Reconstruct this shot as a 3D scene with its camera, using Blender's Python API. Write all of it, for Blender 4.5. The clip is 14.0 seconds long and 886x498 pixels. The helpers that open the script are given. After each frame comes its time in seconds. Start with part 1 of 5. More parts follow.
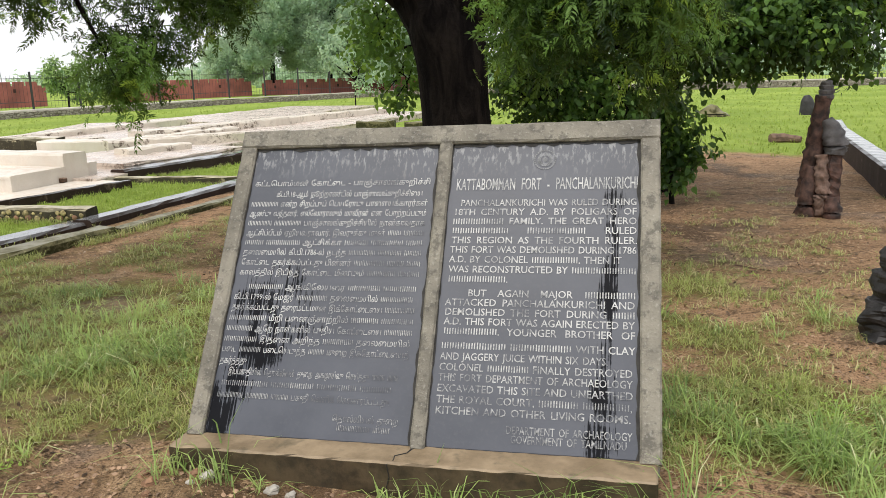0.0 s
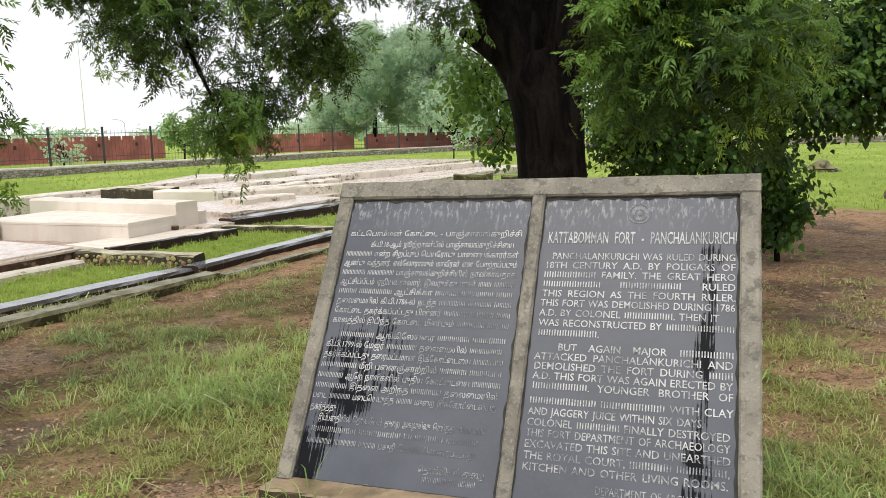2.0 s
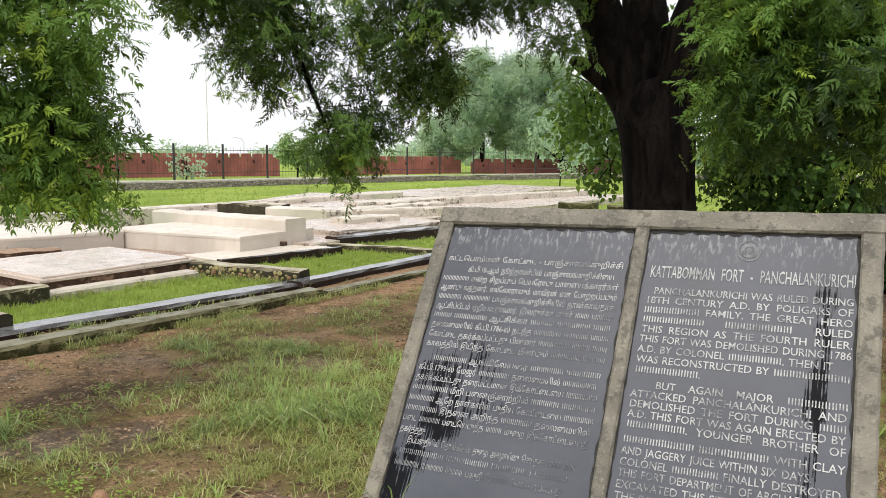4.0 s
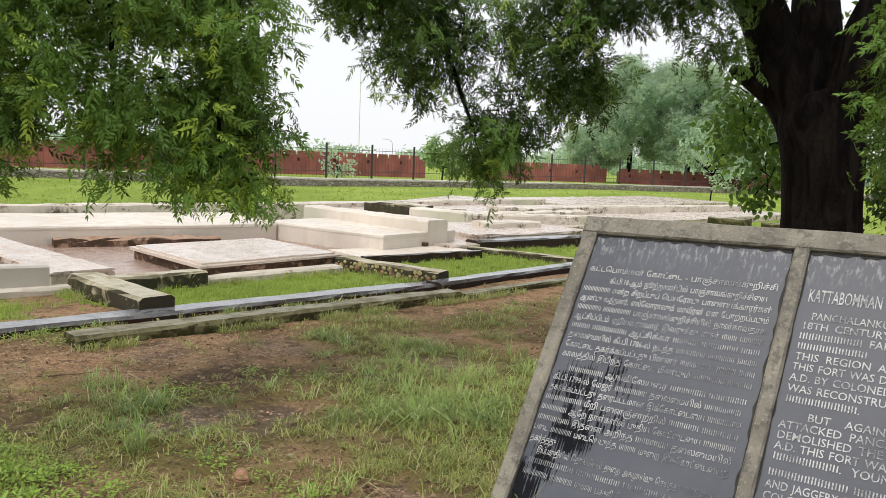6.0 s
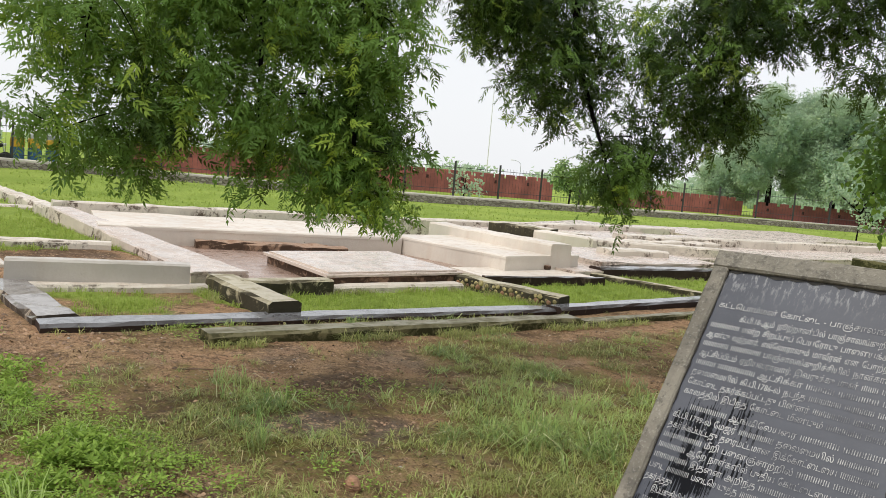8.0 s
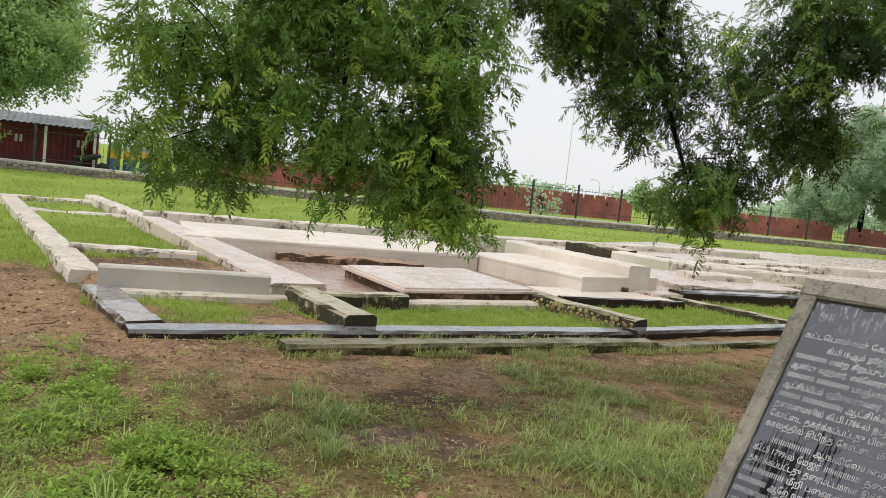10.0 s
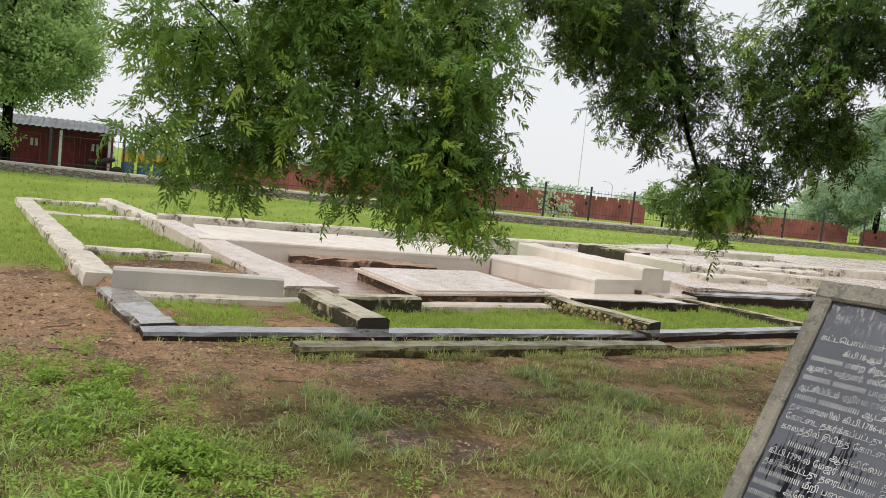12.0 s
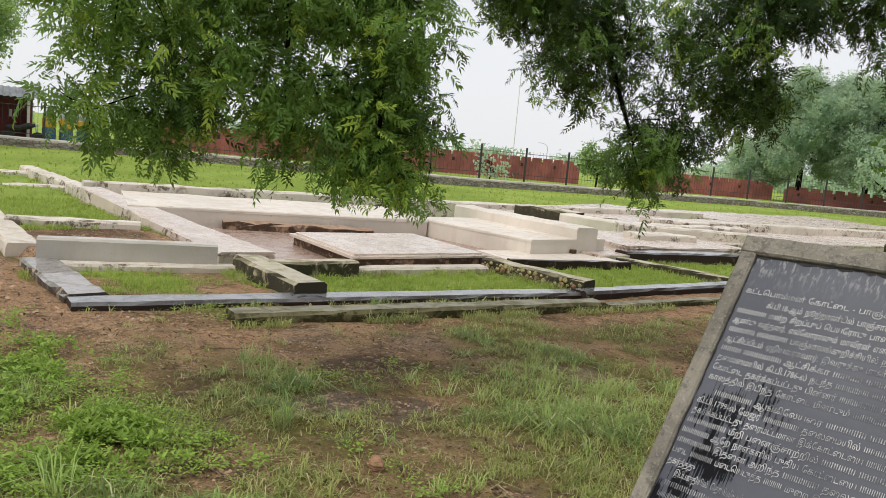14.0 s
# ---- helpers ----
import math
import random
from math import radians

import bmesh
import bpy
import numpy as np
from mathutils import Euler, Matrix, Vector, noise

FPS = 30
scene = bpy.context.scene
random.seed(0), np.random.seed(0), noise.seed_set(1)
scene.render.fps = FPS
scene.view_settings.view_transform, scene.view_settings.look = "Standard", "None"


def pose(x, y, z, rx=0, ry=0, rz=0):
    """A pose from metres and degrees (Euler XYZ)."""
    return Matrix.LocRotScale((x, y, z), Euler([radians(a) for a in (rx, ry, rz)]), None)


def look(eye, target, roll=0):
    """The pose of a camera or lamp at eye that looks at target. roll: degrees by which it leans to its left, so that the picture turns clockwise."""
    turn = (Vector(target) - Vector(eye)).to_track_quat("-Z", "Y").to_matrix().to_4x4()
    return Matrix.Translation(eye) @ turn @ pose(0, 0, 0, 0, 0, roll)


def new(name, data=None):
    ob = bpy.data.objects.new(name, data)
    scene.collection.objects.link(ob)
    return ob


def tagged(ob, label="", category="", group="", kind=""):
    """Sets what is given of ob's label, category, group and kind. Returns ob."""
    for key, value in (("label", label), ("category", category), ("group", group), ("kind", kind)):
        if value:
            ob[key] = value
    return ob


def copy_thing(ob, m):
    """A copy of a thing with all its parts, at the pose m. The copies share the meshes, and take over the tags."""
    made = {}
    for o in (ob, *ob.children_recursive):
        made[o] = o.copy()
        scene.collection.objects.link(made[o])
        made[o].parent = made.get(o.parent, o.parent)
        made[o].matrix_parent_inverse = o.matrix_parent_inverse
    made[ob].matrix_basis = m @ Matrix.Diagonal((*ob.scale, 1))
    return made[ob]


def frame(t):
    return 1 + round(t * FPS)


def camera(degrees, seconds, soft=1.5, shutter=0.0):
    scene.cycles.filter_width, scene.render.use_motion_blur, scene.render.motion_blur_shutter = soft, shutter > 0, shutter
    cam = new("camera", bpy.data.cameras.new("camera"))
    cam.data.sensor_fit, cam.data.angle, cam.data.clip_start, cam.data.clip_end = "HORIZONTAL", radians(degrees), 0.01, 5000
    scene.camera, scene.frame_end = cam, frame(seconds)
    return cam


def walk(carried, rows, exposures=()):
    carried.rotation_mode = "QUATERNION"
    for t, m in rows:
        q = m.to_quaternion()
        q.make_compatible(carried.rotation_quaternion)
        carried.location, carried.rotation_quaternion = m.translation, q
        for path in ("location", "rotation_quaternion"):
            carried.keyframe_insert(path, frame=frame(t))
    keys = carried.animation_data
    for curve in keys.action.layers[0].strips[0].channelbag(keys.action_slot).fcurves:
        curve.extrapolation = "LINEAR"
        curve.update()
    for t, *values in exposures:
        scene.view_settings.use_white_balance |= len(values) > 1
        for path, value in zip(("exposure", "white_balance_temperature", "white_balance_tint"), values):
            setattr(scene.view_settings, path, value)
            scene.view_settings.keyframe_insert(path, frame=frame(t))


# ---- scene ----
cam = camera(58.0, 14.0, soft=0.7)
PATH = [
    (0, (0.592, -2.698, 1.523), (0.253, -0.774, 1.091), -1.5),
    (0.5, (0.596, -2.697, 1.525), (0.211, -0.778, 1.116), -1.5),
    (1, (0.603, -2.699, 1.524), (0.157, -0.785, 1.152), -1.7),
    (1.5, (0.606, -2.701, 1.524), (0.095, -0.796, 1.194), -1.6),
    (2, (0.612, -2.697, 1.52), (0.039, -0.804, 1.223), -1.5),
    (4.3, (0.622, -2.661, 1.521), (-0.236, -0.869, 1.292), 0.6),
    (4.5, (0.618, -2.657, 1.523), (-0.272, -0.881, 1.29), 0.8),
    (5, (0.613, -2.657, 1.521), (-0.359, -0.926, 1.279), 1.5),
    (5.5, (0.611, -2.659, 1.519), (-0.436, -0.972, 1.279), 1.9),
    (6, (0.609, -2.658, 1.518), (-0.509, -1.014, 1.292), 2.4),
    (6.5, (0.607, -2.657, 1.519), (-0.578, -1.06, 1.306), 3.1),
    (7, (0.605, -2.655, 1.521), (-0.643, -1.106, 1.314), 3.9),
    (7.5, (0.609, -2.66, 1.521), (-0.698, -1.159, 1.323), 4.5),
    (8, (0.609, -2.661, 1.522), (-0.751, -1.207, 1.327), 5.1),
    (8.5, (0.612, -2.659, 1.521), (-0.79, -1.246, 1.33), 5.6),
    (11, (0.613, -2.675, 1.535), (-0.91, -1.388, 1.377), 6.0),
    (11.5, (0.613, -2.668, 1.53), (-0.911, -1.383, 1.376), 5.9),
    (12, (0.612, -2.673, 1.53), (-0.904, -1.379, 1.362), 6.0),
    (12.5, (0.608, -2.67, 1.528), (-0.89, -1.359, 1.341), 6.0),
    (13, (0.609, -2.668, 1.531), (-0.864, -1.332, 1.325), 5.9),
    (13.5, (0.614, -2.663, 1.526), (-0.827, -1.294, 1.302), 5.7),
    (14, (0.614, -2.662, 1.524), (-0.785, -1.253, 1.28), 5.4),
]
walk(cam, [(t, look(eye, target, roll)) for t, eye, target, roll in PATH],
     [(0, 0.22), (2, 0.2), (4.5, 0.14), (6.5, 0.03), (8.5, -0.05), (11, -0.13), (14, -0.13)])

# ---- world and sun: an overcast, rainy sky ----
world = bpy.data.worlds.new("world")
scene.world = world
world.use_nodes = True
wt = world.node_tree
wt.nodes.clear()
sky = wt.nodes.new("ShaderNodeTexSky")
sky.sky_type = 'NISHITA'
sky.sun_disc = False
sky.sun_elevation, sky.sun_rotation = radians(62), radians(200)
sky.dust_density = 4.0
cloud = wt.nodes.new("ShaderNodeMixRGB")
cloud.inputs[0].default_value = 0.86
cloud.inputs[2].default_value = (10.0, 10.15, 10.4, 1)
back = wt.nodes.new("ShaderNodeBackground")
back.inputs[1].default_value = 0.105
wout = wt.nodes.new("ShaderNodeOutputWorld")
wt.links.new(sky.outputs[0], cloud.inputs[1])
wt.links.new(cloud.outputs[0], back.inputs[0])
wt.links.new(back.outputs[0], wout.inputs[0])

sun = new("sun", bpy.data.lights.new("sun", "SUN"))
sun.data.energy, sun.data.angle, sun.data.color = 1.5, radians(25), (1.0, 0.94, 0.85)
sun.matrix_world = look((0, 0, 20), (4, 11, 0))

# ---- materials ----
class Nodes:
    """A small node builder round one material."""

    def __init__(self, name):
        self.mat = bpy.data.materials.new(name)
        self.mat.use_nodes = True
        self.t = self.mat.node_tree
        self.t.nodes.clear()
        self.out = self.t.nodes.new("ShaderNodeOutputMaterial")
        self.pos = self.t.nodes.new("ShaderNodeNewGeometry")

    def put(self, socket, value):
        if isinstance(value, bpy.types.NodeSocket):
            self.t.links.new(value, socket)
        elif isinstance(value, (tuple, list)) and len(value) == 3 and socket.type == 'RGBA':
            socket.default_value = (*value, 1)
        else:
            socket.default_value = value

    def noise(self, scale, detail=4.0, rough=0.55, stretch=None, warp=0.0, at=None):
        n = self.t.nodes.new("ShaderNodeTexNoise")
        n.inputs["Scale"].default_value, n.inputs["Detail"].default_value = scale, detail
        n.inputs["Roughness"].default_value, n.inputs["Distortion"].default_value = rough, warp
        src = at or self.pos.outputs["Position"]
        if stretch:
            m = self.t.nodes.new("ShaderNodeVectorMath")
            m.operation = 'MULTIPLY'
            self.t.links.new(src, m.inputs[0])
            m.inputs[1].default_value = stretch
            src = m.outputs[0]
        self.t.links.new(src, n.inputs["Vector"])
        return n.outputs["Fac"]

    def ramp(self, fac, lo, hi):
        r = self.t.nodes.new("ShaderNodeMapRange")
        r.interpolation_type = 'SMOOTHSTEP'
        self.put(r.inputs[0], fac)
        r.inputs[1].default_value, r.inputs[2].default_value = lo, hi
        return r.outputs[0]

    def math(self, op, a, b=0.0):
        m = self.t.nodes.new("ShaderNodeMath")
        m.operation = op
        self.put(m.inputs[0], a)
        self.put(m.inputs[1], b)
        return m.outputs[0]

    def mix(self, fac, a, b, kind='MIX'):
        m = self.t.nodes.new("ShaderNodeMixRGB")
        m.blend_type = kind
        self.put(m.inputs[0], fac)
        self.put(m.inputs[1], a)
        self.put(m.inputs[2], b)
        return m.outputs[0]

    def lerp(self, fac, a, b):
        r = self.t.nodes.new("ShaderNodeMapRange")
        self.put(r.inputs[0], fac)
        self.put(r.inputs[3], a)
        self.put(r.inputs[4], b)
        return r.outputs[0]

    def attr(self, name):
        a = self.t.nodes.new("ShaderNodeAttribute")
        a.attribute_name = name
        return a.outputs["Fac"]

    def upward(self):
        s = self.t.nodes.new("ShaderNodeSeparateXYZ")
        self.t.links.new(self.pos.outputs["True Normal"], s.inputs[0])
        return s.outputs[2]

    def local(self):
        c = self.t.nodes.new("ShaderNodeTexCoord")
        s = self.t.nodes.new("ShaderNodeSeparateXYZ")
        self.t.links.new(c.outputs["Object"], s.inputs[0])
        return c.outputs["Object"], s.outputs

    def finish(self, color, rough=0.7, bump=None, strength=0.3, dist=0.01, metal=0.0, spec=0.5):
        p = self.t.nodes.new("ShaderNodeBsdfPrincipled")
        self.put(p.inputs["Base Color"], color)
        self.put(p.inputs["Roughness"], rough)
        self.put(p.inputs["Metallic"], metal)
        self.put(p.inputs["Specular IOR Level"], spec)
        if bump is not None:
            b = self.t.nodes.new("ShaderNodeBump")
            b.inputs["Strength"].default_value, b.inputs["Distance"].default_value = strength, dist
            self.t.links.new(bump, b.inputs["Height"])
            self.t.links.new(b.outputs[0], p.inputs["Normal"])
        self.t.links.new(p.outputs[0], self.out.inputs[0])
        return self.mat


def plain(name, color, rough=0.6, vary=0.25, scale=8.0, metal=0.0, bump=0.2):
    n = Nodes(name)
    f = n.noise(scale, 6)
    g = n.noise(scale * 7, 3)
    dark = tuple(c * (1 - vary) for c in color)
    lite = tuple(min(1, c * (1 + vary)) for c in color)
    col = n.mix(n.ramp(f, 0.3, 0.7), dark, lite)
    col = n.mix(n.math('MULTIPLY', n.ramp(g, 0.45, 0.8), 0.35), col, dark)
    return n.finish(col, n.lerp(f, rough * 0.85, min(1, rough * 1.15)), g, bump, 0.004, metal)


def leaf_material(name, dark, lite, fresh, through_light=0.35, rough=0.42):
    n = Nodes(name)
    tint = n.attr("tint")
    col = n.mix(n.ramp(tint, 0.0, 0.8), dark, lite)
    col = n.mix(n.ramp(tint, 0.9, 1.0), col, fresh)
    p = n.t.nodes.new("ShaderNodeBsdfPrincipled")
    n.put(p.inputs["Base Color"], col)
    p.inputs["Roughness"].default_value = rough
    p.inputs["Specular IOR Level"].default_value = 0.18
    tr = n.t.nodes.new("ShaderNodeBsdfTranslucent")
    n.put(tr.inputs[0], n.mix(0.6, col, fresh))
    m = n.t.nodes.new("ShaderNodeMixShader")
    m.inputs[0].default_value = through_light
    n.t.links.new(p.outputs[0], m.inputs[1])
    n.t.links.new(tr.outputs[0], m.inputs[2])
    n.t.links.new(m.outputs[0], n.out.inputs[0])
    return n.mat


def wall_material(name, white, stain, side, top_wet=0.0, side_dark=0.3, wet_sheen=(0.30, 0.30, 0.31), patch=0.0):
    """Old lime plaster: a worn, rain-wet top; sides with flaked patches and black mould."""
    n = Nodes(name)
    big, mid, fine = n.noise(0.9, 5, 0.6), n.noise(4.5, 6, 0.65, warp=0.6), n.noise(38, 4)
    streak = n.noise(5.0, 5, 0.6, (1, 1, 0.18))
    base = n.mix(n.ramp(big, 0.3, 0.7), white, tuple(c * 0.82 for c in white))
    base = n.mix(n.math('MULTIPLY', n.ramp(fine, 0.4, 0.75), 0.25), base, stain)
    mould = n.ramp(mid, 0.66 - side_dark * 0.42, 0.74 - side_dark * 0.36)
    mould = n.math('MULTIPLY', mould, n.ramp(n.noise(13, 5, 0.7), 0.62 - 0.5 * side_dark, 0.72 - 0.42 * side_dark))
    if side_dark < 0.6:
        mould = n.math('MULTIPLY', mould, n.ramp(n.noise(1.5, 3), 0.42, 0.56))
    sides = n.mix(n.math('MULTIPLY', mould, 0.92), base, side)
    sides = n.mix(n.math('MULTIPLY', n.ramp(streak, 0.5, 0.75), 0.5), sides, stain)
    tops = n.mix(n.math('MULTIPLY', n.ramp(mid, 0.46, 0.66), 0.75), base, stain)
    if patch:
        damp = n.ramp(n.noise(3.2, 7, 0.75, warp=0.9), 0.50, 0.68)
        tops = n.mix(n.math('MULTIPLY', damp, patch), tops, n.mix(fine, (0.17, 0.145, 0.12), (0.40, 0.37, 0.34)))
    # on kerbs and the platform top this colour holds painted sky reflection
    sheen_film = n.mix(n.ramp(n.noise(7, 6, 0.7, warp=0.5), 0.42, 0.66), wet_sheen, tuple(c * 0.4 for c in wet_sheen))
    tops = n.mix(top_wet, tops, sheen_film)
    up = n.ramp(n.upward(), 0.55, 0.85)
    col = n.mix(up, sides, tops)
    rough = n.lerp(up, 0.8, n.lerp(n.ramp(mid, 0.4, 0.65), 0.42 - 0.36 * min(1, top_wet + 0.3), 0.62 - 0.45 * top_wet))
    h = n.math('ADD', n.math('MULTIPLY', mid, 0.6), n.math('MULTIPLY', fine, 0.3))
    h = n.math('MULTIPLY', h, n.lerp(up, 1.0, max(0.04, 0.5 - 0.7 * top_wet)))
    return n.finish(col, rough, h, 0.45, 0.02, spec=n.lerp(up, 0.12, min(0.5, 0.2 + 0.5 * top_wet)))


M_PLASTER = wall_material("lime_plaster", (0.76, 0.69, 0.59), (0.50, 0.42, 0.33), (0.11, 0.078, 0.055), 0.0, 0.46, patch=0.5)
M_CLEAN = wall_material("smooth_plaster", (0.80, 0.73, 0.64), (0.64, 0.54, 0.45), (0.14, 0.11, 0.085), 0.0, 0.13)
# the bluish grey of the wet tops includes sky sheen as colour
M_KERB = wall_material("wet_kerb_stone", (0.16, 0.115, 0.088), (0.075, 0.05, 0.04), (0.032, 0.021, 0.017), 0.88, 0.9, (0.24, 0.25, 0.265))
# the cross wall's grey is the shade on its face, put into colour
M_SHADEWALL = wall_material("shaded_plaster", (0.58, 0.545, 0.49), (0.47, 0.42, 0.36), (0.12, 0.10, 0.08), 0.0, 0.16)
M_MOSSY = wall_material("mossy_masonry", (0.52, 0.46, 0.31), (0.21, 0.18, 0.09), (0.022, 0.02, 0.013), 0.1, 0.8, (0.3, 0.28, 0.2))
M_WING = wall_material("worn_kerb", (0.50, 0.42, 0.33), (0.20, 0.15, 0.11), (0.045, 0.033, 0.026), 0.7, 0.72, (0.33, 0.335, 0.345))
M_PLATFORM = wall_material("brick_platform", (0.46, 0.31, 0.215), (0.26, 0.15, 0.095), (0.06, 0.038, 0.026), 0.0, 0.7)
# top colours made paler to carry the white reflection of the sky
M_PLATTOP = wall_material("wet_lime_top", (0.74, 0.63, 0.54), (0.50, 0.37, 0.29), (0.20, 0.12, 0.08), 0.45, 0.4, (0.66, 0.57, 0.51))
M_LOG = wall_material("buried_kerb", (0.21, 0.19, 0.10), (0.09, 0.08, 0.035), (0.035, 0.036, 0.013), 0.05, 0.6, (0.2, 0.18, 0.13))
M_FLOOR = wall_material("courtyard_floor", (0.48, 0.34, 0.265), (0.28, 0.18, 0.135), (0.2, 0.12, 0.09), 0.35, 0.2, (0.34, 0.25, 0.21))
M_TERRACE = wall_material("lime_terrace", (0.72, 0.62, 0.535), (0.50, 0.38, 0.31), (0.13, 0.095, 0.07), 0.3, 0.45, (0.58, 0.50, 0.45), 0.42)
def rubble_material():
    """Rough stones in dark joints, told apart by shade."""
    n = Nodes("rubble_stone")
    vo = n.t.nodes.new("ShaderNodeTexVoronoi")
    flat = n.t.nodes.new("ShaderNodeVectorMath")
    flat.operation = 'MULTIPLY'
    flat.inputs[1].default_value = (1, 1, 2.3)
    n.t.links.new(n.pos.outputs["Position"], flat.inputs[0])
    vo.inputs["Scale"].default_value = 4.5
    n.t.links.new(flat.outputs[0], vo.inputs["Vector"])
    ed = n.t.nodes.new("ShaderNodeTexVoronoi")
    ed.feature = 'DISTANCE_TO_EDGE'
    ed.inputs["Scale"].default_value = 4.5
    n.t.links.new(flat.outputs[0], ed.inputs["Vector"])
    sep = n.t.nodes.new("ShaderNodeSeparateColor")
    n.t.links.new(vo.outputs["Color"], sep.inputs[0])
    col = n.mix(sep.outputs[0], (0.23, 0.20, 0.17), (0.42, 0.385, 0.335))
    col = n.mix(n.math('MULTIPLY', n.ramp(n.noise(9, 5), 0.4, 0.7), 0.5), col, (0.16, 0.13, 0.1))
    dark_line = n.ramp(ed.outputs["Distance"], 0.02, 0.1)
    return n.finish(n.mix(dark_line, (0.14, 0.12, 0.10), col), 0.85, dark_line, 0.7, 0.03, spec=0.15)


M_RUBBLE = rubble_material()
M_COPING = plain("wall_coping", (0.55, 0.51, 0.45), 0.7, 0.2, 1.5)
M_STEEL = plain("black_steel", (0.03, 0.03, 0.032), 0.45, 0.3, 6)
M_RED = plain("red_plaster", (0.33, 0.105, 0.092), 0.8, 0.3, 0.8, bump=0.25)
_n = Nodes("board_concrete")
_a, _b, _c = _n.noise(4, 6, 0.65), _n.noise(17, 5, 0.7), _n.noise(80, 3)
_col = _n.mix(_n.ramp(_a, 0.3, 0.7), (0.15, 0.136, 0.108), (0.29, 0.265, 0.212))
_col = _n.mix(_n.math('MULTIPLY', _n.ramp(_b, 0.5, 0.62), 0.7), _col, (0.085, 0.077, 0.063))
_col = _n.mix(_n.math('MULTIPLY', _n.ramp(_c, 0.56, 0.7), 0.4), _col, (0.42, 0.40, 0.35))
M_CONCRETE = _n.finish(_col, _n.lerp(_a, 0.55, 0.8), _n.math('ADD', _b, _n.math('MULTIPLY', _c, 0.5)), 0.6, 0.012)
M_BARK_NODES = Nodes("wet_bark")
_n = M_BARK_NODES
_a, _b = _n.noise(9, 6, 0.65, (1, 1, 0.25), 0.8), _n.noise(45, 4)
M_BARK = _n.finish(_n.mix(_n.ramp(_a, 0.35, 0.7), (0.005, 0.004, 0.004), (0.024, 0.019, 0.0165)), 0.85,
                   _n.math('ADD', _a, _n.math('MULTIPLY', _b, 0.3)), 1.0, 0.05, spec=0.06)
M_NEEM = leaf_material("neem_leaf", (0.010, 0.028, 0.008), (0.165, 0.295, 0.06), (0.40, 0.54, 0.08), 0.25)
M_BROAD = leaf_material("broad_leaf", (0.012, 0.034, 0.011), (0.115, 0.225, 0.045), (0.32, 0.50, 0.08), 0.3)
# distant haze mixed into the leaf colour: paler and bluer than foliage
M_HAZELEAF = leaf_material("hazy_far_leaf", (0.27, 0.41, 0.31), (0.52, 0.66, 0.49), (0.62, 0.71, 0.42), 0.5, 0.8)
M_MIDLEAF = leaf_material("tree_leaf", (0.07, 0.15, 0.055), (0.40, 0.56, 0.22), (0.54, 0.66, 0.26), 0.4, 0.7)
M_GRASS = leaf_material("grass_blade", (0.14, 0.19, 0.05), (0.45, 0.52, 0.16), (0.70, 0.60, 0.35), 0.35, 0.5)
M_LAWN = leaf_material("lawn_blade", (0.28, 0.40, 0.07), (0.40, 0.52, 0.11), (0.5, 0.54, 0.17), 0.45, 0.6)
M_WEED = leaf_material("weed_leaf", (0.17, 0.28, 0.045), (0.36, 0.52, 0.10), (0.46, 0.58, 0.14), 0.3, 0.45)
M_LITTER = leaf_material("leaf_litter", (0.05, 0.032, 0.02), (0.20, 0.12, 0.06), (0.42, 0.34, 0.22), 0.1, 0.6)
M_TUFT = leaf_material("tuft_blade", (0.12, 0.22, 0.05), (0.44, 0.60, 0.18), (0.74, 0.73, 0.45), 0.35, 0.45)
M_RUBBLE_BIT = plain("mossy_rubble", (0.36, 0.30, 0.14), 0.85, 0.7, 16.0, bump=0.5)
M_GRAVEL = plain("pale_gravel", (0.50, 0.44, 0.37), 0.8, 0.45, 30.0, bump=0.3)
M_CLOD = plain("earth_clod", (0.36, 0.235, 0.15), 0.9, 0.6, 3.0, bump=0.6)

# ---- builders ----
def thing(name, label="", category="", group="", kind="", m=None):
    ob = new(name)
    ob.empty_display_size = 0.1
    if m is not None:
        ob.matrix_world = m
    return tagged(ob, label, category, group, kind)


def link_mesh(name, mesh, material, parent=None, label=""):
    if material is not None:
        mesh.materials.append(material)
    ob = new(name, mesh)
    if parent is not None:
        ob.parent = parent
    if label:
        ob["label"] = label
    return ob


def part(name, bm, material, parent=None, label="", smooth=False):
    mesh = bpy.data.meshes.new(name)
    if smooth:
        for f in bm.faces:
            f.smooth = True
    bm.to_mesh(mesh)
    bm.free()
    return link_mesh(name, mesh, material, parent, label)


def box_bm(x0, x1, y0, y1, z0, z1, bevel=0.0, segs=1):
    bm = bmesh.new()
    bmesh.ops.create_cube(bm, size=1.0, matrix=Matrix.Translation(((x0 + x1) / 2, (y0 + y1) / 2, (z0 + z1) / 2))
                          @ Matrix.Diagonal((x1 - x0, y1 - y0, z1 - z0, 1)))
    if bevel:
        bmesh.ops.bevel(bm, geom=list(bm.edges), offset=bevel, segments=segs, affect='EDGES')
    return bm


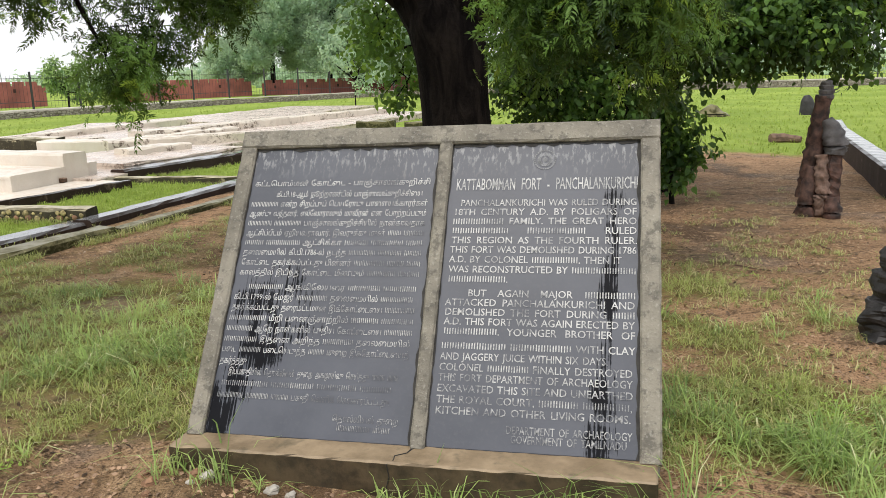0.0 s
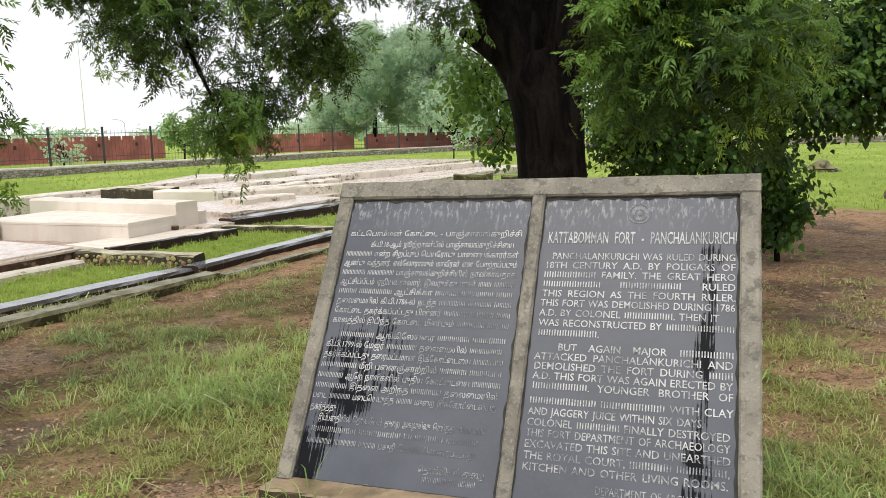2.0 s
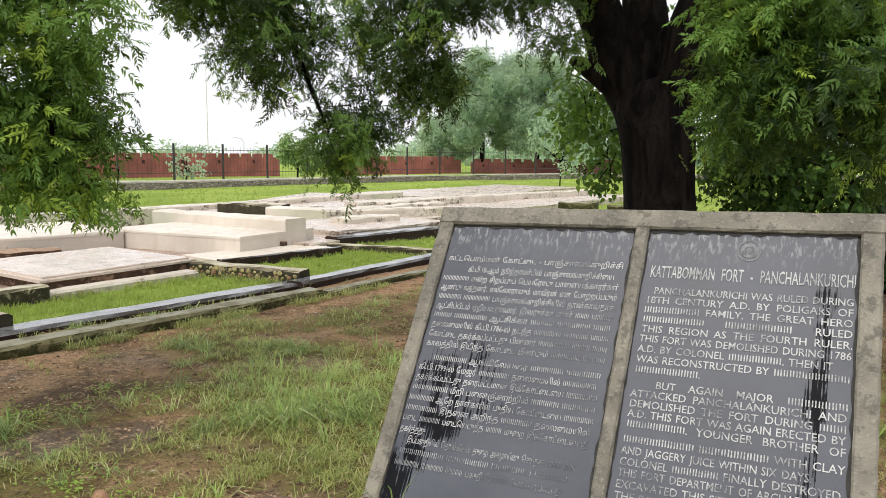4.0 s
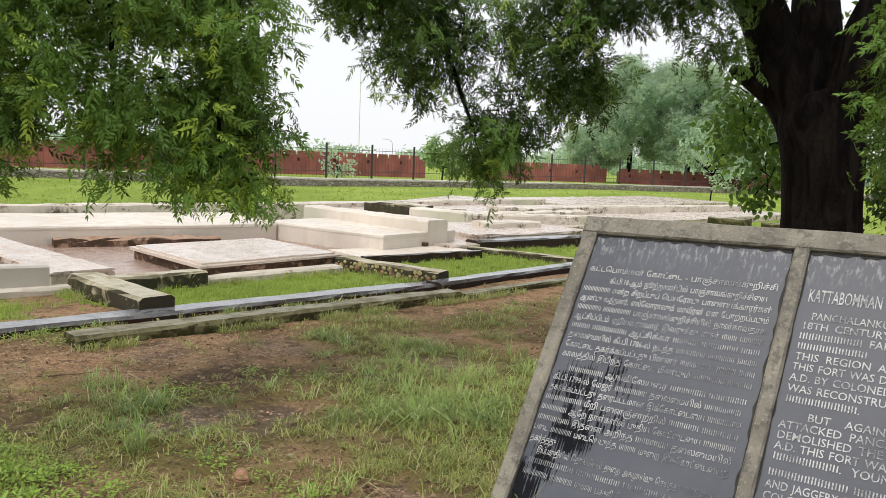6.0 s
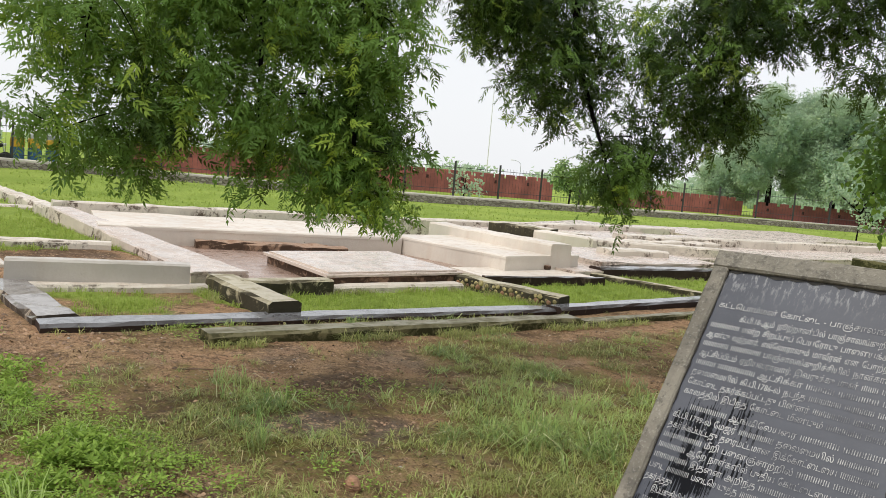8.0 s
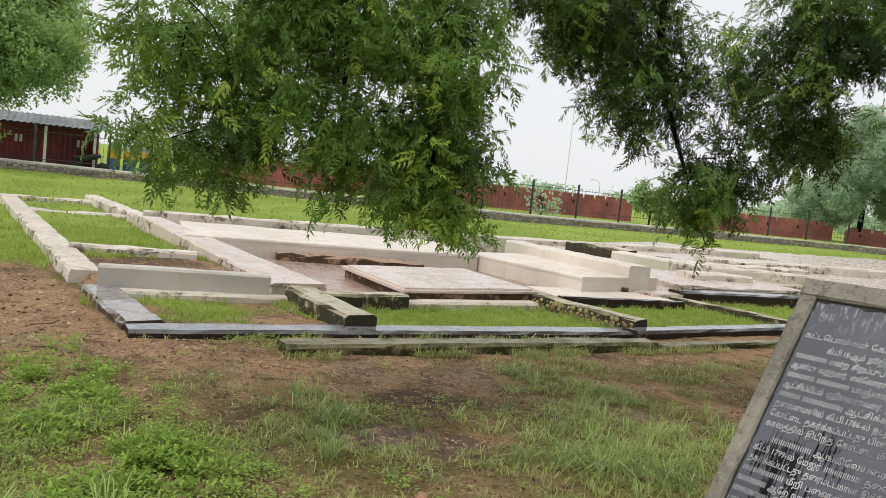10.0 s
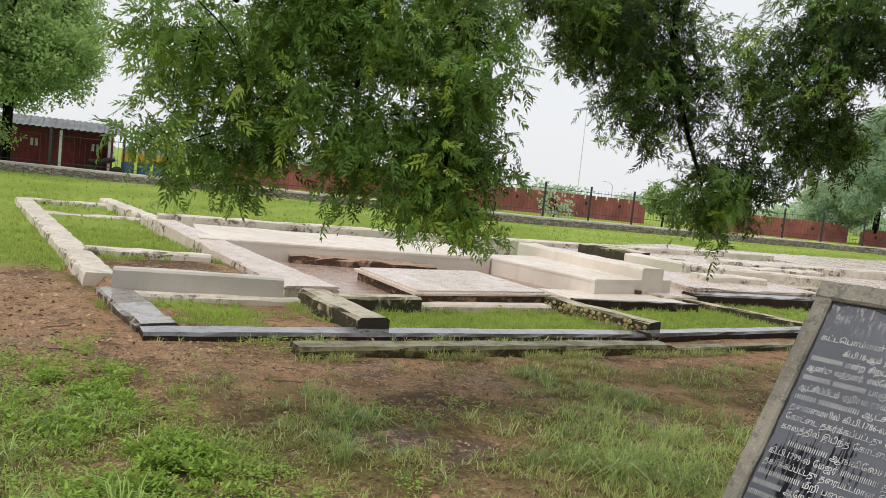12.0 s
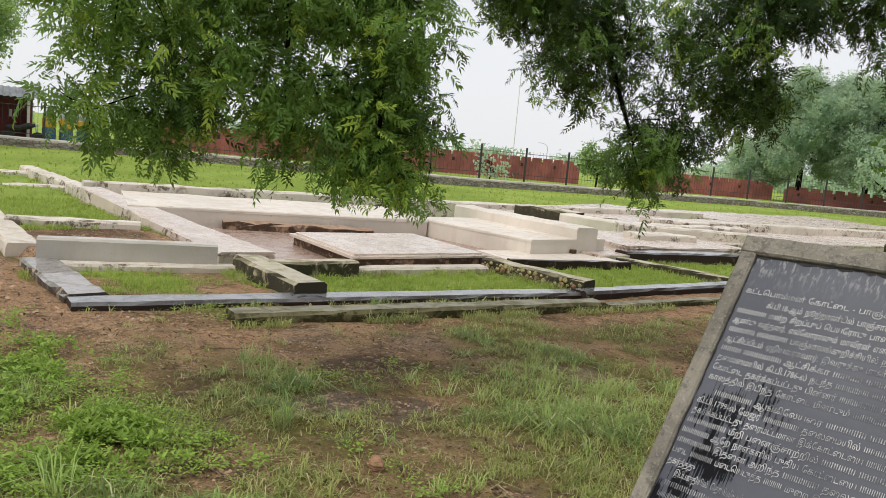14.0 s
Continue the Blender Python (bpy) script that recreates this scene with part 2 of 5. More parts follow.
def tube_bm(points, radii, sides=8, bm=None):
    """A tapered tube along a line of points."""
    bm = bm or bmesh.new()
    rings = []
    for i, p in enumerate(points):
        p = Vector(p)
        d = Vector(points[min(i + 1, len(points) - 1)]) - Vector(points[max(i - 1, 0)])
        q = d.to_track_quat('Z', 'Y')
        ring = [bm.verts.new(p + q @ Vector((math.cos(a) * radii[i], math.sin(a) * radii[i], 0)))
                for a in (2 * math.pi * k / sides for k in range(sides))]
        rings.append(ring)
    for a, b in zip(rings, rings[1:]):
        for k in range(sides):
            bm.faces.new((a[k], a[(k + 1) % sides], b[(k + 1) % sides], b[k]))
    bm.faces.new(rings[-1])
    bm.faces.new(rings[0][::-1])
    return bm


def spline(pts, n):
    """n points on a smooth curve through pts."""
    pts = [Vector(p) for p in pts]
    out = []
    for i in range(n):
        u = i / (n - 1) * (len(pts) - 1)
        k = min(int(u), len(pts) - 2)
        f = u - k
        p0, p1, p2, p3 = pts[max(k - 1, 0)], pts[k], pts[k + 1], pts[min(k + 2, len(pts) - 1)]
        out.append(0.5 * ((2 * p1) + (p2 - p0) * f + (2 * p0 - 5 * p1 + 4 * p2 - p3) * f * f
                          + (3 * p1 - p0 - 3 * p2 + p3) * f ** 3))
    return out


def array_mesh(name, verts, quads, material, parent=None, tint=None, label=""):
    """A mesh from numpy arrays: verts (n, 3), quads (m, 4) or triangles (m, 3)."""
    verts, quads = np.asarray(verts, np.float32), np.asarray(quads, np.int32)
    k = quads.shape[1]
    mesh = bpy.data.meshes.new(name)
    mesh.vertices.add(len(verts))
    mesh.vertices.foreach_set("co", verts.ravel())
    mesh.loops.add(quads.size)
    mesh.loops.foreach_set("vertex_index", quads.ravel())
    mesh.polygons.add(len(quads))
    mesh.polygons.foreach_set("loop_start", np.arange(0, quads.size, k, dtype=np.int32))
    if tint is not None:
        a = mesh.attributes.new("tint", 'FLOAT', 'POINT')
        a.data.foreach_set("value", np.asarray(tint, np.float32))
    mesh.update(calc_edges=True)
    return link_mesh(name, mesh, material, parent, label)


def scatter(template_v, template_f, origins, frames, sizes):
    """Copies of a template (v, f) at origins with 3x3 frames (columns are axes) and sizes, as one array pair."""
    n, k = len(origins), len(template_v)
    v = np.einsum('nij,kj->nki', frames, template_v) * sizes[:, None, None] + origins[:, None, :]
    f = template_f[None] + (np.arange(n) * k)[:, None, None]
    return v.reshape(-1, 3), f.reshape(-1, template_f.shape[1])


def frames_from(dirs, rng, ups=None):
    """Axes with x along dirs and a random or given roll."""
    x = dirs / np.linalg.norm(dirs, axis=1)[:, None]
    r = rng.normal(size=x.shape) if ups is None else ups
    z = np.cross(x, r)
    z = np.cross(x, np.cross(r, x)) if ups is not None else z
    z /= np.linalg.norm(z, axis=1)[:, None] + 1e-9
    y = np.cross(z, x)
    return np.stack([x, y, z], axis=2)


def edge_worn(a, b, width, z0, z1, wear=0.015, step=0.22, taper=0.0, seed=1, skew=0.0, fall=0.0, widen=0.0):
    """A masonry wall from a to b (its front top line), running back by width to the left of a->b, with worn, uneven edges;
    by b its top has come down by fall and it is wider by widen."""
    a, b = Vector((*a, 0)), Vector((*b, 0))
    along = b - a
    length = along.length
    along /= length
    rear = Vector((-along.y, along.x, 0))
    n = max(2, int(length / step))
    rng = random.Random(seed)
    bm = bmesh.new()
    rows = []
    e = min(0.03, width * 0.12, (z1 - z0) * 0.3)
    z0 = min(z0, z1 - fall - 0.03)
    section = [(-taper, z0), (0, z1 - e), (e, z1), (width - e, z1), (width, z1 - e), (width + taper, z0)]
    for i in range(n + 1):
        s = length * i / n
        j = lambda k: (rng.random() - 0.5) * 2 * k
        row = []
        for d, z in section:
            top = z > z0 + 0.01
            chip = wear * 1.5 * rng.random() ** 4 if top else 0
            p = a + along * (s + skew * d + (j(wear) if 0 < i < n else 0)) + rear * (d + widen * i / n * (d / width) + (j(wear * 0.6)))
            p.z = z + (j(wear * 0.35) - chip - fall * i / n if top else 0)
            row.append(bm.verts.new(p))
        rows.append(row)
    for r0, r1 in zip(rows, rows[1:]):
        for k in range(5):
            bm.faces.new((r0[k], r1[k], r1[k + 1], r0[k + 1]))
    bm.faces.new(rows[0])
    bm.faces.new(rows[-1][::-1])
    bmesh.ops.recalc_face_normals(bm, faces=list(bm.faces))
    return bm

# ---- ground ----
def fbm(x, y, s, seed=0.0, octaves=3):
    return noise.fractal(Vector((x * s + seed, y * s - seed, seed)), 1.0, 2.0, octaves)


def smooth(v, lo, hi):
    v = min(1.0, max(0.0, (v - lo) / (hi - lo)))
    return v * v * (3 - 2 * v)


def kerb_x(y):
    """Where the front kerb runs, as x over y."""
    return -5.79 + 0.2285 * (y + 0.3) if y < 4.98 else -4.58 + 0.12 * (y - 4.98)


def grassiness(x, y):
    """How much grass covers the ground, 0 bare to 1 lush."""
    n = fbm(x, y, 0.55, 3.1) * 0.5 + fbm(x, y, 1.7, 8.0) * 0.35
    g = 0.66 + n
    front = x - kerb_x(y)
    if y < -0.25 and x < -4.6:                      # trodden red earth past the corner
        g = 0.1 + n * 0.5 + smooth(-1.3 - y + (x + 7) * -0.25, 0, 1.0) * 0.9
    elif -0.5 < y < 14 and 0 < front < 1.6 - 0.12 * max(0, y - 6):  # bare strip along the kerb
        g = 0.30 + n * 0.9 + smooth(front, 0.5, 1.6) * 0.34
    if x > -0.5 and y > 2.4:                        # earth under and beyond the trees
        g = 0.50 + n * 0.8 - smooth(y, 4.2, 6.0) * 0.42 + smooth(y + 0.25 * x, 11.5, 14.5)
    if x > 0.6 and -1.0 < y <= 2.6:
        g = 0.82 + n - smooth(y, 0.2, 2.2) * 0.42
    if -1.7 < x < 1.5 and -0.9 < y < 0.2:           # soil along the plinth
        g = 0.3 + n
    if x < kerb_x(y) - 0.1 and y > 0.0:             # courts and the field
        g = 0.95 + n * 0.25
    if x < -8.4 and y < 2.5:
        g = max(g, 0.2 + n * 0.5 + smooth(-8.8 - x + 0.3 * n, 0, 2.5))
    if -7.5 < x < kerb_x(y) - 0.2 and 0.0 < y < 1.7:     # a muddy court
        g = 0.5 + n * 1.3
    if -9.75 < x < -7.6 and 0.1 < y < 2.0:             # a court of bare sandy earth
        g = 0.12 + 0.3 * n
    if y > 16 or x < -14:
        g = 0.95 + n * 0.2
    return min(1.0, max(0.0, g))


def mud_and_shade(x, y):
    """Dark, muddy patches, and tree shade put into the earth's colour."""
    w = smooth(fbm(x, y, 0.45, 21.0) + 0.55 * fbm(x, y, 1.6, 5.0), 0.22, 0.5)
    if -1.7 < x < 1.4 and -0.75 < y < 0.0:          # dark soil along the plinth
        w = max(w, 0.6 * smooth(fbm(x, y, 1.5, 26.0) + 0.3, -0.1, 0.4))
    if x > 0.3 and 2.5 < y < 11.5:                  # shade under the trees, put in as darker red earth
        w = max(w, 0.5 * smooth(y, 2.6, 4.2) * smooth(11.5 - y, 0.0, 2.5) * smooth(fbm(x, 1.7 * y, 0.5, 24.0) + 0.3, -0.1, 0.35))
    return w


def ground_z(x, y):
    if -1.6 < x < 1.5 and -0.9 < y < 1.2:           # soil heaped against the plinth
        heap = 0.045 * (1 - smooth(max(abs(x + 0.05) - 0.95, -0.15 - y, y - 0.5, 0.0), 0.0, 0.5))
    else:
        heap = 0.0
    z = heap + 0.018 * fbm(x, y, 0.8, 4.0) + 0.012 * fbm(x, y, 3.1, 9.0, 2) - 0.012
    if -20 < x < -8.05 and 0.2 - 0.15 * (x + 8.5) < y < 1.86 - 0.123 * (x + 6.8):  # filled courts
        return z + 0.105
    if -20 < x < 8 and -6 < y < 20:
        return z
    rise = 0.27 * smooth(-x - 13 - 8 * smooth(12 - y, 0, 6) + 1.2 * max(0, y - 34), 2, 10) * smooth(12 - x, 0, 8) * (1 - 0.75 * smooth(y, 8, 22))   # the lawn climbs to the boundary
    return z + 0.04 * fbm(x, y, 0.11, 2.0) - 0.02 + rise


def graded(lo, hi, step, reach, grow=1.13):
    mid = list(np.arange(lo, hi, step))
    out, s, v = [], step, hi
    while v < reach:
        out.append(v)
        s *= grow
        v += s
    left, s, v = [], step, lo
    while v > -reach:
        s *= grow
        v -= s
        left.append(v)
    return left[::-1] + mid + out


gx, gy = graded(-8.5, 3.5, 0.085, 2500), graded(-2.0, 8.0, 0.085, 2500)
gv = np.array([(x, y, ground_z(x, y)) for y in gy for x in gx])
nx = len(gx)
gi = np.arange(len(gy) - 1)[:, None] * nx + np.arange(nx - 1)[None]
gq = np.stack([gi, gi + 1, gi + nx + 1, gi + nx], axis=-1).reshape(-1, 4)
n = Nodes("wet_earth_and_grass")
cover, mud_shade, orange = n.attr("cover"), n.attr("mud_shade"), n.attr("orange")
f1, f2, f3 = n.noise(2.2, 6), n.noise(14, 6, 0.7), n.noise(90, 3, 0.7)
earth = n.mix(n.ramp(f1, 0.35, 0.68), (0.30, 0.19, 0.105), (0.55, 0.37, 0.21))
earth = n.mix(n.math('MULTIPLY', orange, 0.85), earth, n.mix(f2, (0.47, 0.265, 0.145), (0.72, 0.46, 0.28)))
earth = n.mix(n.math('MULTIPLY', mud_shade, 0.82), earth, n.mix(f2, (0.04, 0.026, 0.017), (0.18, 0.105, 0.06)))
earth = n.mix(n.math('MULTIPLY', n.ramp(n.noise(0.8, 5, 0.6), 0.50, 0.64), 0.5), earth, n.mix(f2, (0.15, 0.13, 0.11), (0.36, 0.32, 0.28)))
blotch = n.ramp(n.noise(5.5, 6, 0.72, warp=0.8), 0.52, 0.62)
earth = n.mix(n.math('MULTIPLY', blotch, 0.75), earth, n.mix(f2, (0.06, 0.042, 0.028), (0.21, 0.145, 0.085)))
earth = n.mix(n.math('MULTIPLY', n.ramp(n.noise(16, 5, 0.75, warp=0.5), 0.54, 0.62), 0.8), earth, (0.74, 0.50, 0.30))
earth = n.mix(n.math('MULTIPLY', n.ramp(f3, 0.48, 0.66), 0.75), earth, (0.08, 0.053, 0.034))
earth = n.mix(n.math('MULTIPLY', n.ramp(n.noise(33, 5, 0.7), 0.54, 0.66), 0.75), earth, (0.065, 0.045, 0.03))
earth = n.mix(n.math('MULTIPLY', n.ramp(n.noise(120, 2, 0.6), 0.62, 0.72), 0.6), earth, (0.55, 0.42, 0.30))
green = n.mix(n.ramp(f2, 0.3, 0.7), (0.10, 0.095, 0.032), (0.29, 0.255, 0.09))
green = n.mix(n.math('MULTIPLY', n.ramp(n.noise(26, 5, 0.75), 0.5, 0.62), 0.75), green, n.mix(f1, (0.07, 0.055, 0.03), (0.50, 0.31, 0.15)))
field = n.mix(n.ramp(n.noise(0.3, 5), 0.35, 0.68), (0.26, 0.36, 0.065), (0.37, 0.47, 0.10))
green = n.mix(n.attr("field"), green, n.mix(n.math('MULTIPLY', n.ramp(f2, 0.4, 0.7), 0.3), field, (0.12, 0.17, 0.04)))
cut = n.ramp(n.math('ADD', cover, n.math('MULTIPLY', n.math('SUBTRACT', f2, 0.5), 0.9)), 0.42, 0.9)
M_GROUND = n.finish(n.mix(cut, earth, green), n.lerp(n.math('MULTIPLY', mud_shade, n.math('SUBTRACT', 1.0, cut)), 0.95, 0.7),
                    n.math('ADD', f2, n.math('MULTIPLY', f3, 0.5)), 1.0, 0.05, spec=0.08)
ground = array_mesh("ground", gv, gq, M_GROUND)
tagged(ground, "wet reddish earth with patchy green grass", "ground", kind="structure")


def soil_red(x, y):
    r = smooth(fbm(x, y, 0.6, 33.0) + 0.5 * fbm(x, y, 2.2, 35.0), 0.0, 0.4) * 0.85
    if y < -0.3 and x < -5.2:
        r = max(r, 0.75)
    if -9.75 < x < -7.6 and 0.1 < y < 2.0:
        r = 0.8
    if x > 1.0 and y > 0.8:
        r = max(r, 0.75 + 0.25 * smooth(fbm(x, y, 0.5, 12.0), -0.2, 0.4) - 0.1 * smooth(y, 5.0, 7.0))
    if -0.3 < x - kerb_x(y) < 1.1 and -0.5 < y < 9:
        r = max(r, smooth(fbm(x, y, 1.1, 14.0), -0.1, 0.3))
    return r


for key, fn in (("cover", grassiness), ("mud_shade", mud_and_shade), ("orange", soil_red),
                ("field", lambda x, y: 1.0 if (y > 11.5 or x < -9.5 or (x < kerb_x(y) - 0.1 and y > 0 and not (-9.75 < x < -7.6 and y < 2))) else 0.0)):
    a = ground.data.attributes.new(key, 'FLOAT', 'POINT')
    a.data.foreach_set("value", np.array([fn(p[0], p[1]) for p in gv], np.float32))
for f in ground.data.polygons:
    f.use_smooth = True

# ---- the excavated palace foundations ----
FOOTPRINTS = []


def ruin(name, a, b, width, z0, z1, material, label, wear=0.015, skew=0.0, category="wall", step=0.22, fall=0.0, widen=0.0):
    seed = len(bpy.data.objects)
    FOOTPRINTS.append((a, b, width))
    if category != "platform":
        bm = edge_worn(a, b, width, z0, z1, wear, step=step, seed=seed, skew=skew, fall=fall, widen=widen)
        return tagged(part(name, bm, material), label, category, "excavated foundations")
    # a raised floor: masonry under a plaster screed that stands slightly proud
    ob = thing(name, label, category, "excavated foundations")
    d = (Vector(b) - Vector(a)).normalized() * 0.006
    pa, pb = (a[0] - d.x + d.y, a[1] - d.y - d.x), (b[0] + d.x + d.y, b[1] + d.y - d.x)
    part("masonry", edge_worn(a, b, width, z0, z1 - 0.02, wear * 0.5, step=step, seed=seed, skew=skew, fall=fall, widen=widen), material, ob)
    part("screed", edge_worn(pa, pb, width + 0.012, z1 - 0.05, z1, wear, step=step, seed=seed + 1, skew=skew, fall=fall, widen=widen), material, ob)
    return ob


W = "low whitewashed foundation wall with flaking plaster"
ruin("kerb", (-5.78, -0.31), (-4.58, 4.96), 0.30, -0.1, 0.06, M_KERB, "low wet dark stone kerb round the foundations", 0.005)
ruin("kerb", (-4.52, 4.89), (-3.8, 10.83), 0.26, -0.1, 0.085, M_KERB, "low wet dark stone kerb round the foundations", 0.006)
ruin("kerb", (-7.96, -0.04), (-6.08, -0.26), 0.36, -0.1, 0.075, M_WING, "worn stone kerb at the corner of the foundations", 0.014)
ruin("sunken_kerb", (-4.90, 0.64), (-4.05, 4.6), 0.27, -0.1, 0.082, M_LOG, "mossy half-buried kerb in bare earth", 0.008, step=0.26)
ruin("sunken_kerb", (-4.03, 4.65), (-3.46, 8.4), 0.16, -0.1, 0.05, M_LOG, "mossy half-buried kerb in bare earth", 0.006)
ruin("foundation_wall", (-7.16, 1.91), (-5.55, 1.63), 0.33, -0.1, 0.17, M_MOSSY, "stub wall with mossy top and black end", 0.012)
ruin("foundation_wall", (-6.62, 2.05), (-6.49, 3.15), 0.22, -0.1, 0.17, M_MOSSY, "low black-stained stub wall beside a platform", 0.014)
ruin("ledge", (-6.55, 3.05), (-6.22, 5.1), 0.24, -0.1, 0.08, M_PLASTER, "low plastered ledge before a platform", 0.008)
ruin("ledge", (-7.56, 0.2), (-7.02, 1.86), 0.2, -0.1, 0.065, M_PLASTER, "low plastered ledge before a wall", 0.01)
ruin("foundation_wall", (-7.88, 0.1), (-7.17, 1.72), 0.2, -0.1, 0.28, M_SHADEWALL, "smooth plastered cross wall with shade greyed into its colour", 0.006)
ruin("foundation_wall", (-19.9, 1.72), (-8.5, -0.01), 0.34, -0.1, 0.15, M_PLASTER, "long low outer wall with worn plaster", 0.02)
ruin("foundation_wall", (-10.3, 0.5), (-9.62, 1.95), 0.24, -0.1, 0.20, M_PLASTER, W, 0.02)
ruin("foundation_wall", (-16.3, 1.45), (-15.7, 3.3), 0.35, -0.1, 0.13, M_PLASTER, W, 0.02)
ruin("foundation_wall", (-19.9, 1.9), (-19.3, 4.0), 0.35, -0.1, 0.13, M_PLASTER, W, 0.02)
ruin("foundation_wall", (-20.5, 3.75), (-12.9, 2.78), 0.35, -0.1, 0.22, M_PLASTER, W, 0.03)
ruin("walkway", (-13.2, 2.50), (-7.46, 1.90), 0.34, -0.1, 0.36, M_TERRACE, "lime walkway sloping down beside a sunken court", 0.010, category="platform", fall=0.21, widen=0.36)
ruin("walkway", (-11.03, 2.38), (-9.32, 6.9), 2.5, -0.1, 0.30, M_CLEAN, "raised lime walkway behind a sunken court", 0.008, category="platform", step=0.5)
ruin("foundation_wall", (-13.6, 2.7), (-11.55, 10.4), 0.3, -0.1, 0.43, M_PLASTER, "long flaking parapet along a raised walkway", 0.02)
ruin("walkway", (-9.7, 6.96), (-6.92, 6.80), 1.8, -0.1, 0.32, M_CLEAN, "smooth cream plastered platform beside a sunken court", 0.006, category="platform", step=0.5)
ruin("foundation_wall", (-10.3, 8.55), (-6.86, 7.86), 0.45, -0.05, 0.505, M_CLEAN, "thick cream parapet on a raised platform", 0.012)
ruin("step", (-6.60, 5.9), (-5.98, 7.93), 0.9, -0.1, 0.095, M_CLEAN, "low smooth wet plaster step", 0.006, category="platform", step=0.4)
ruin("step", (-6.42, 7.95), (-6.3, 9.2), 1.6, -0.1, 0.13, M_TERRACE, "low worn plaster step", 0.01, category="platform", step=0.4)
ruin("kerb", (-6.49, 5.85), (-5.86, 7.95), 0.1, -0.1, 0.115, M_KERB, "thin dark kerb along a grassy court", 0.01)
ruin("foundation_wall", (-6.62, 5.3), (-4.78, 5.18), 0.22, -0.1, 0.16, M_MOSSY, "mossy rubble wall with a stained top", 0.02)
ruin("foundation_wall", (-10.3, 3.55), (-9.3, 5.7), 0.35, -0.1, 0.15, M_PLATFORM, "low brown broken wall in a sunken court", 0.03)
ruin("foundation_wall", (-6.36, 8.6), (-5.45, 11.6), 0.3, -0.1, 0.18, M_KERB, "black-faced low stone wall", 0.012)
ruin("foundation_wall", (-6.4, 8.33), (-4.4, 8.36), 0.15, -0.1, 0.10, M_MOSSY, "thin mossy dividing wall", 0.012)
ruin("terrace", (-6.68, 9.1), (-5.8, 12.2), 2.2, -0.1, 0.22, M_TERRACE, "flat pale lime plaster terrace", 0.03, category="platform", step=0.3)
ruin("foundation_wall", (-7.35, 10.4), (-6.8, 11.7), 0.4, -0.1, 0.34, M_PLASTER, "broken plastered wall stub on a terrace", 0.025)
ruin("foundation_wall", (-10.3, 11.95), (-8.67, 11.86), 0.5, -0.1, 0.37, M_CLEAN, "smooth cream wall end", 0.012)
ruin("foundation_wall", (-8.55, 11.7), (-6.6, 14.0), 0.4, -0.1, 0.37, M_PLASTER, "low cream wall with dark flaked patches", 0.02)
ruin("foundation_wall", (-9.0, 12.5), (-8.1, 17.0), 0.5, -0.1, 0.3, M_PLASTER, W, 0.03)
# the dark face puts in the shade of a sunken recess here
ruin("foundation_wall", (-12.1, 12.5), (-10.25, 12.5), 0.35, -0.1, 0.39, M_MOSSY, "pale-topped broken wall, recess shade as its dark face", 0.035)
ruin("terrace", (-6.9, 12.7), (-4.7, 26.0), 5.5, -0.1, 0.17, M_TERRACE, "wide pale lime terrace", 0.03, category="platform", step=0.6)
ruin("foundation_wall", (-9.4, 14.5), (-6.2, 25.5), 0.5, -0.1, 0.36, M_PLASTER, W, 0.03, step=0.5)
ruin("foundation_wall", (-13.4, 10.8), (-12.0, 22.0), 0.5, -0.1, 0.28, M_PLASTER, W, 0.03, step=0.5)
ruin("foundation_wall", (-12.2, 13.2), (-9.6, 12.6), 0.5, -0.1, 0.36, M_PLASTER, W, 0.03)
ruin("terrace", (-13.0, 10.6), (-9.9, 11.4), 12.0, -0.1, 0.14, M_TERRACE, "wide pale lime terrace", 0.03, category="platform", step=0.5)
ruin("terrace", (-10.4, 21.5), (-8.6, 33.0), 4.2, -0.1, 0.16, M_TERRACE, "wide pale lime terrace", 0.03, category="platform", step=0.6)

tagged(part("brick", box_bm(-7.02, -6.80, 7.72, 7.83, 0.095, 0.165, 0.012), M_PLATFORM), "loose dark red brick on a plaster step", "brick")

# sunken court floor
bm = bmesh.new()
bm.faces.new([bm.verts.new((x, y, 0.022)) for x, y in ((-11.0, 2.65), (-6.85, 1.95), (-6.3, 6.9), (-9.5, 7.0))])
court_floor = tagged(part("court_floor", bm, M_FLOOR), "wet red-brown floor of a sunken court", "floor", kind="structure")

# the square platform with a moulded lip, in the court
platform = thing("platform", "square brick platform with a wet lime top", "platform")
part("base", edge_worn((-6.80, 3.33), (-6.58, 5.36), 1.95, 0.0, 0.15, 0.012, skew=0.11, seed=5), M_PLATFORM, platform)
part("lip", edge_worn((-6.77, 3.27), (-6.54, 5.42), 2.05, 0.14, 0.178, 0.006, skew=0.11, seed=6), M_PLATTOP, platform)
part("top", edge_worn((-6.83, 3.34), (-6.6, 5.36), 1.9, 0.17, 0.2, 0.004, skew=0.11, seed=7), M_PLATTOP, platform)

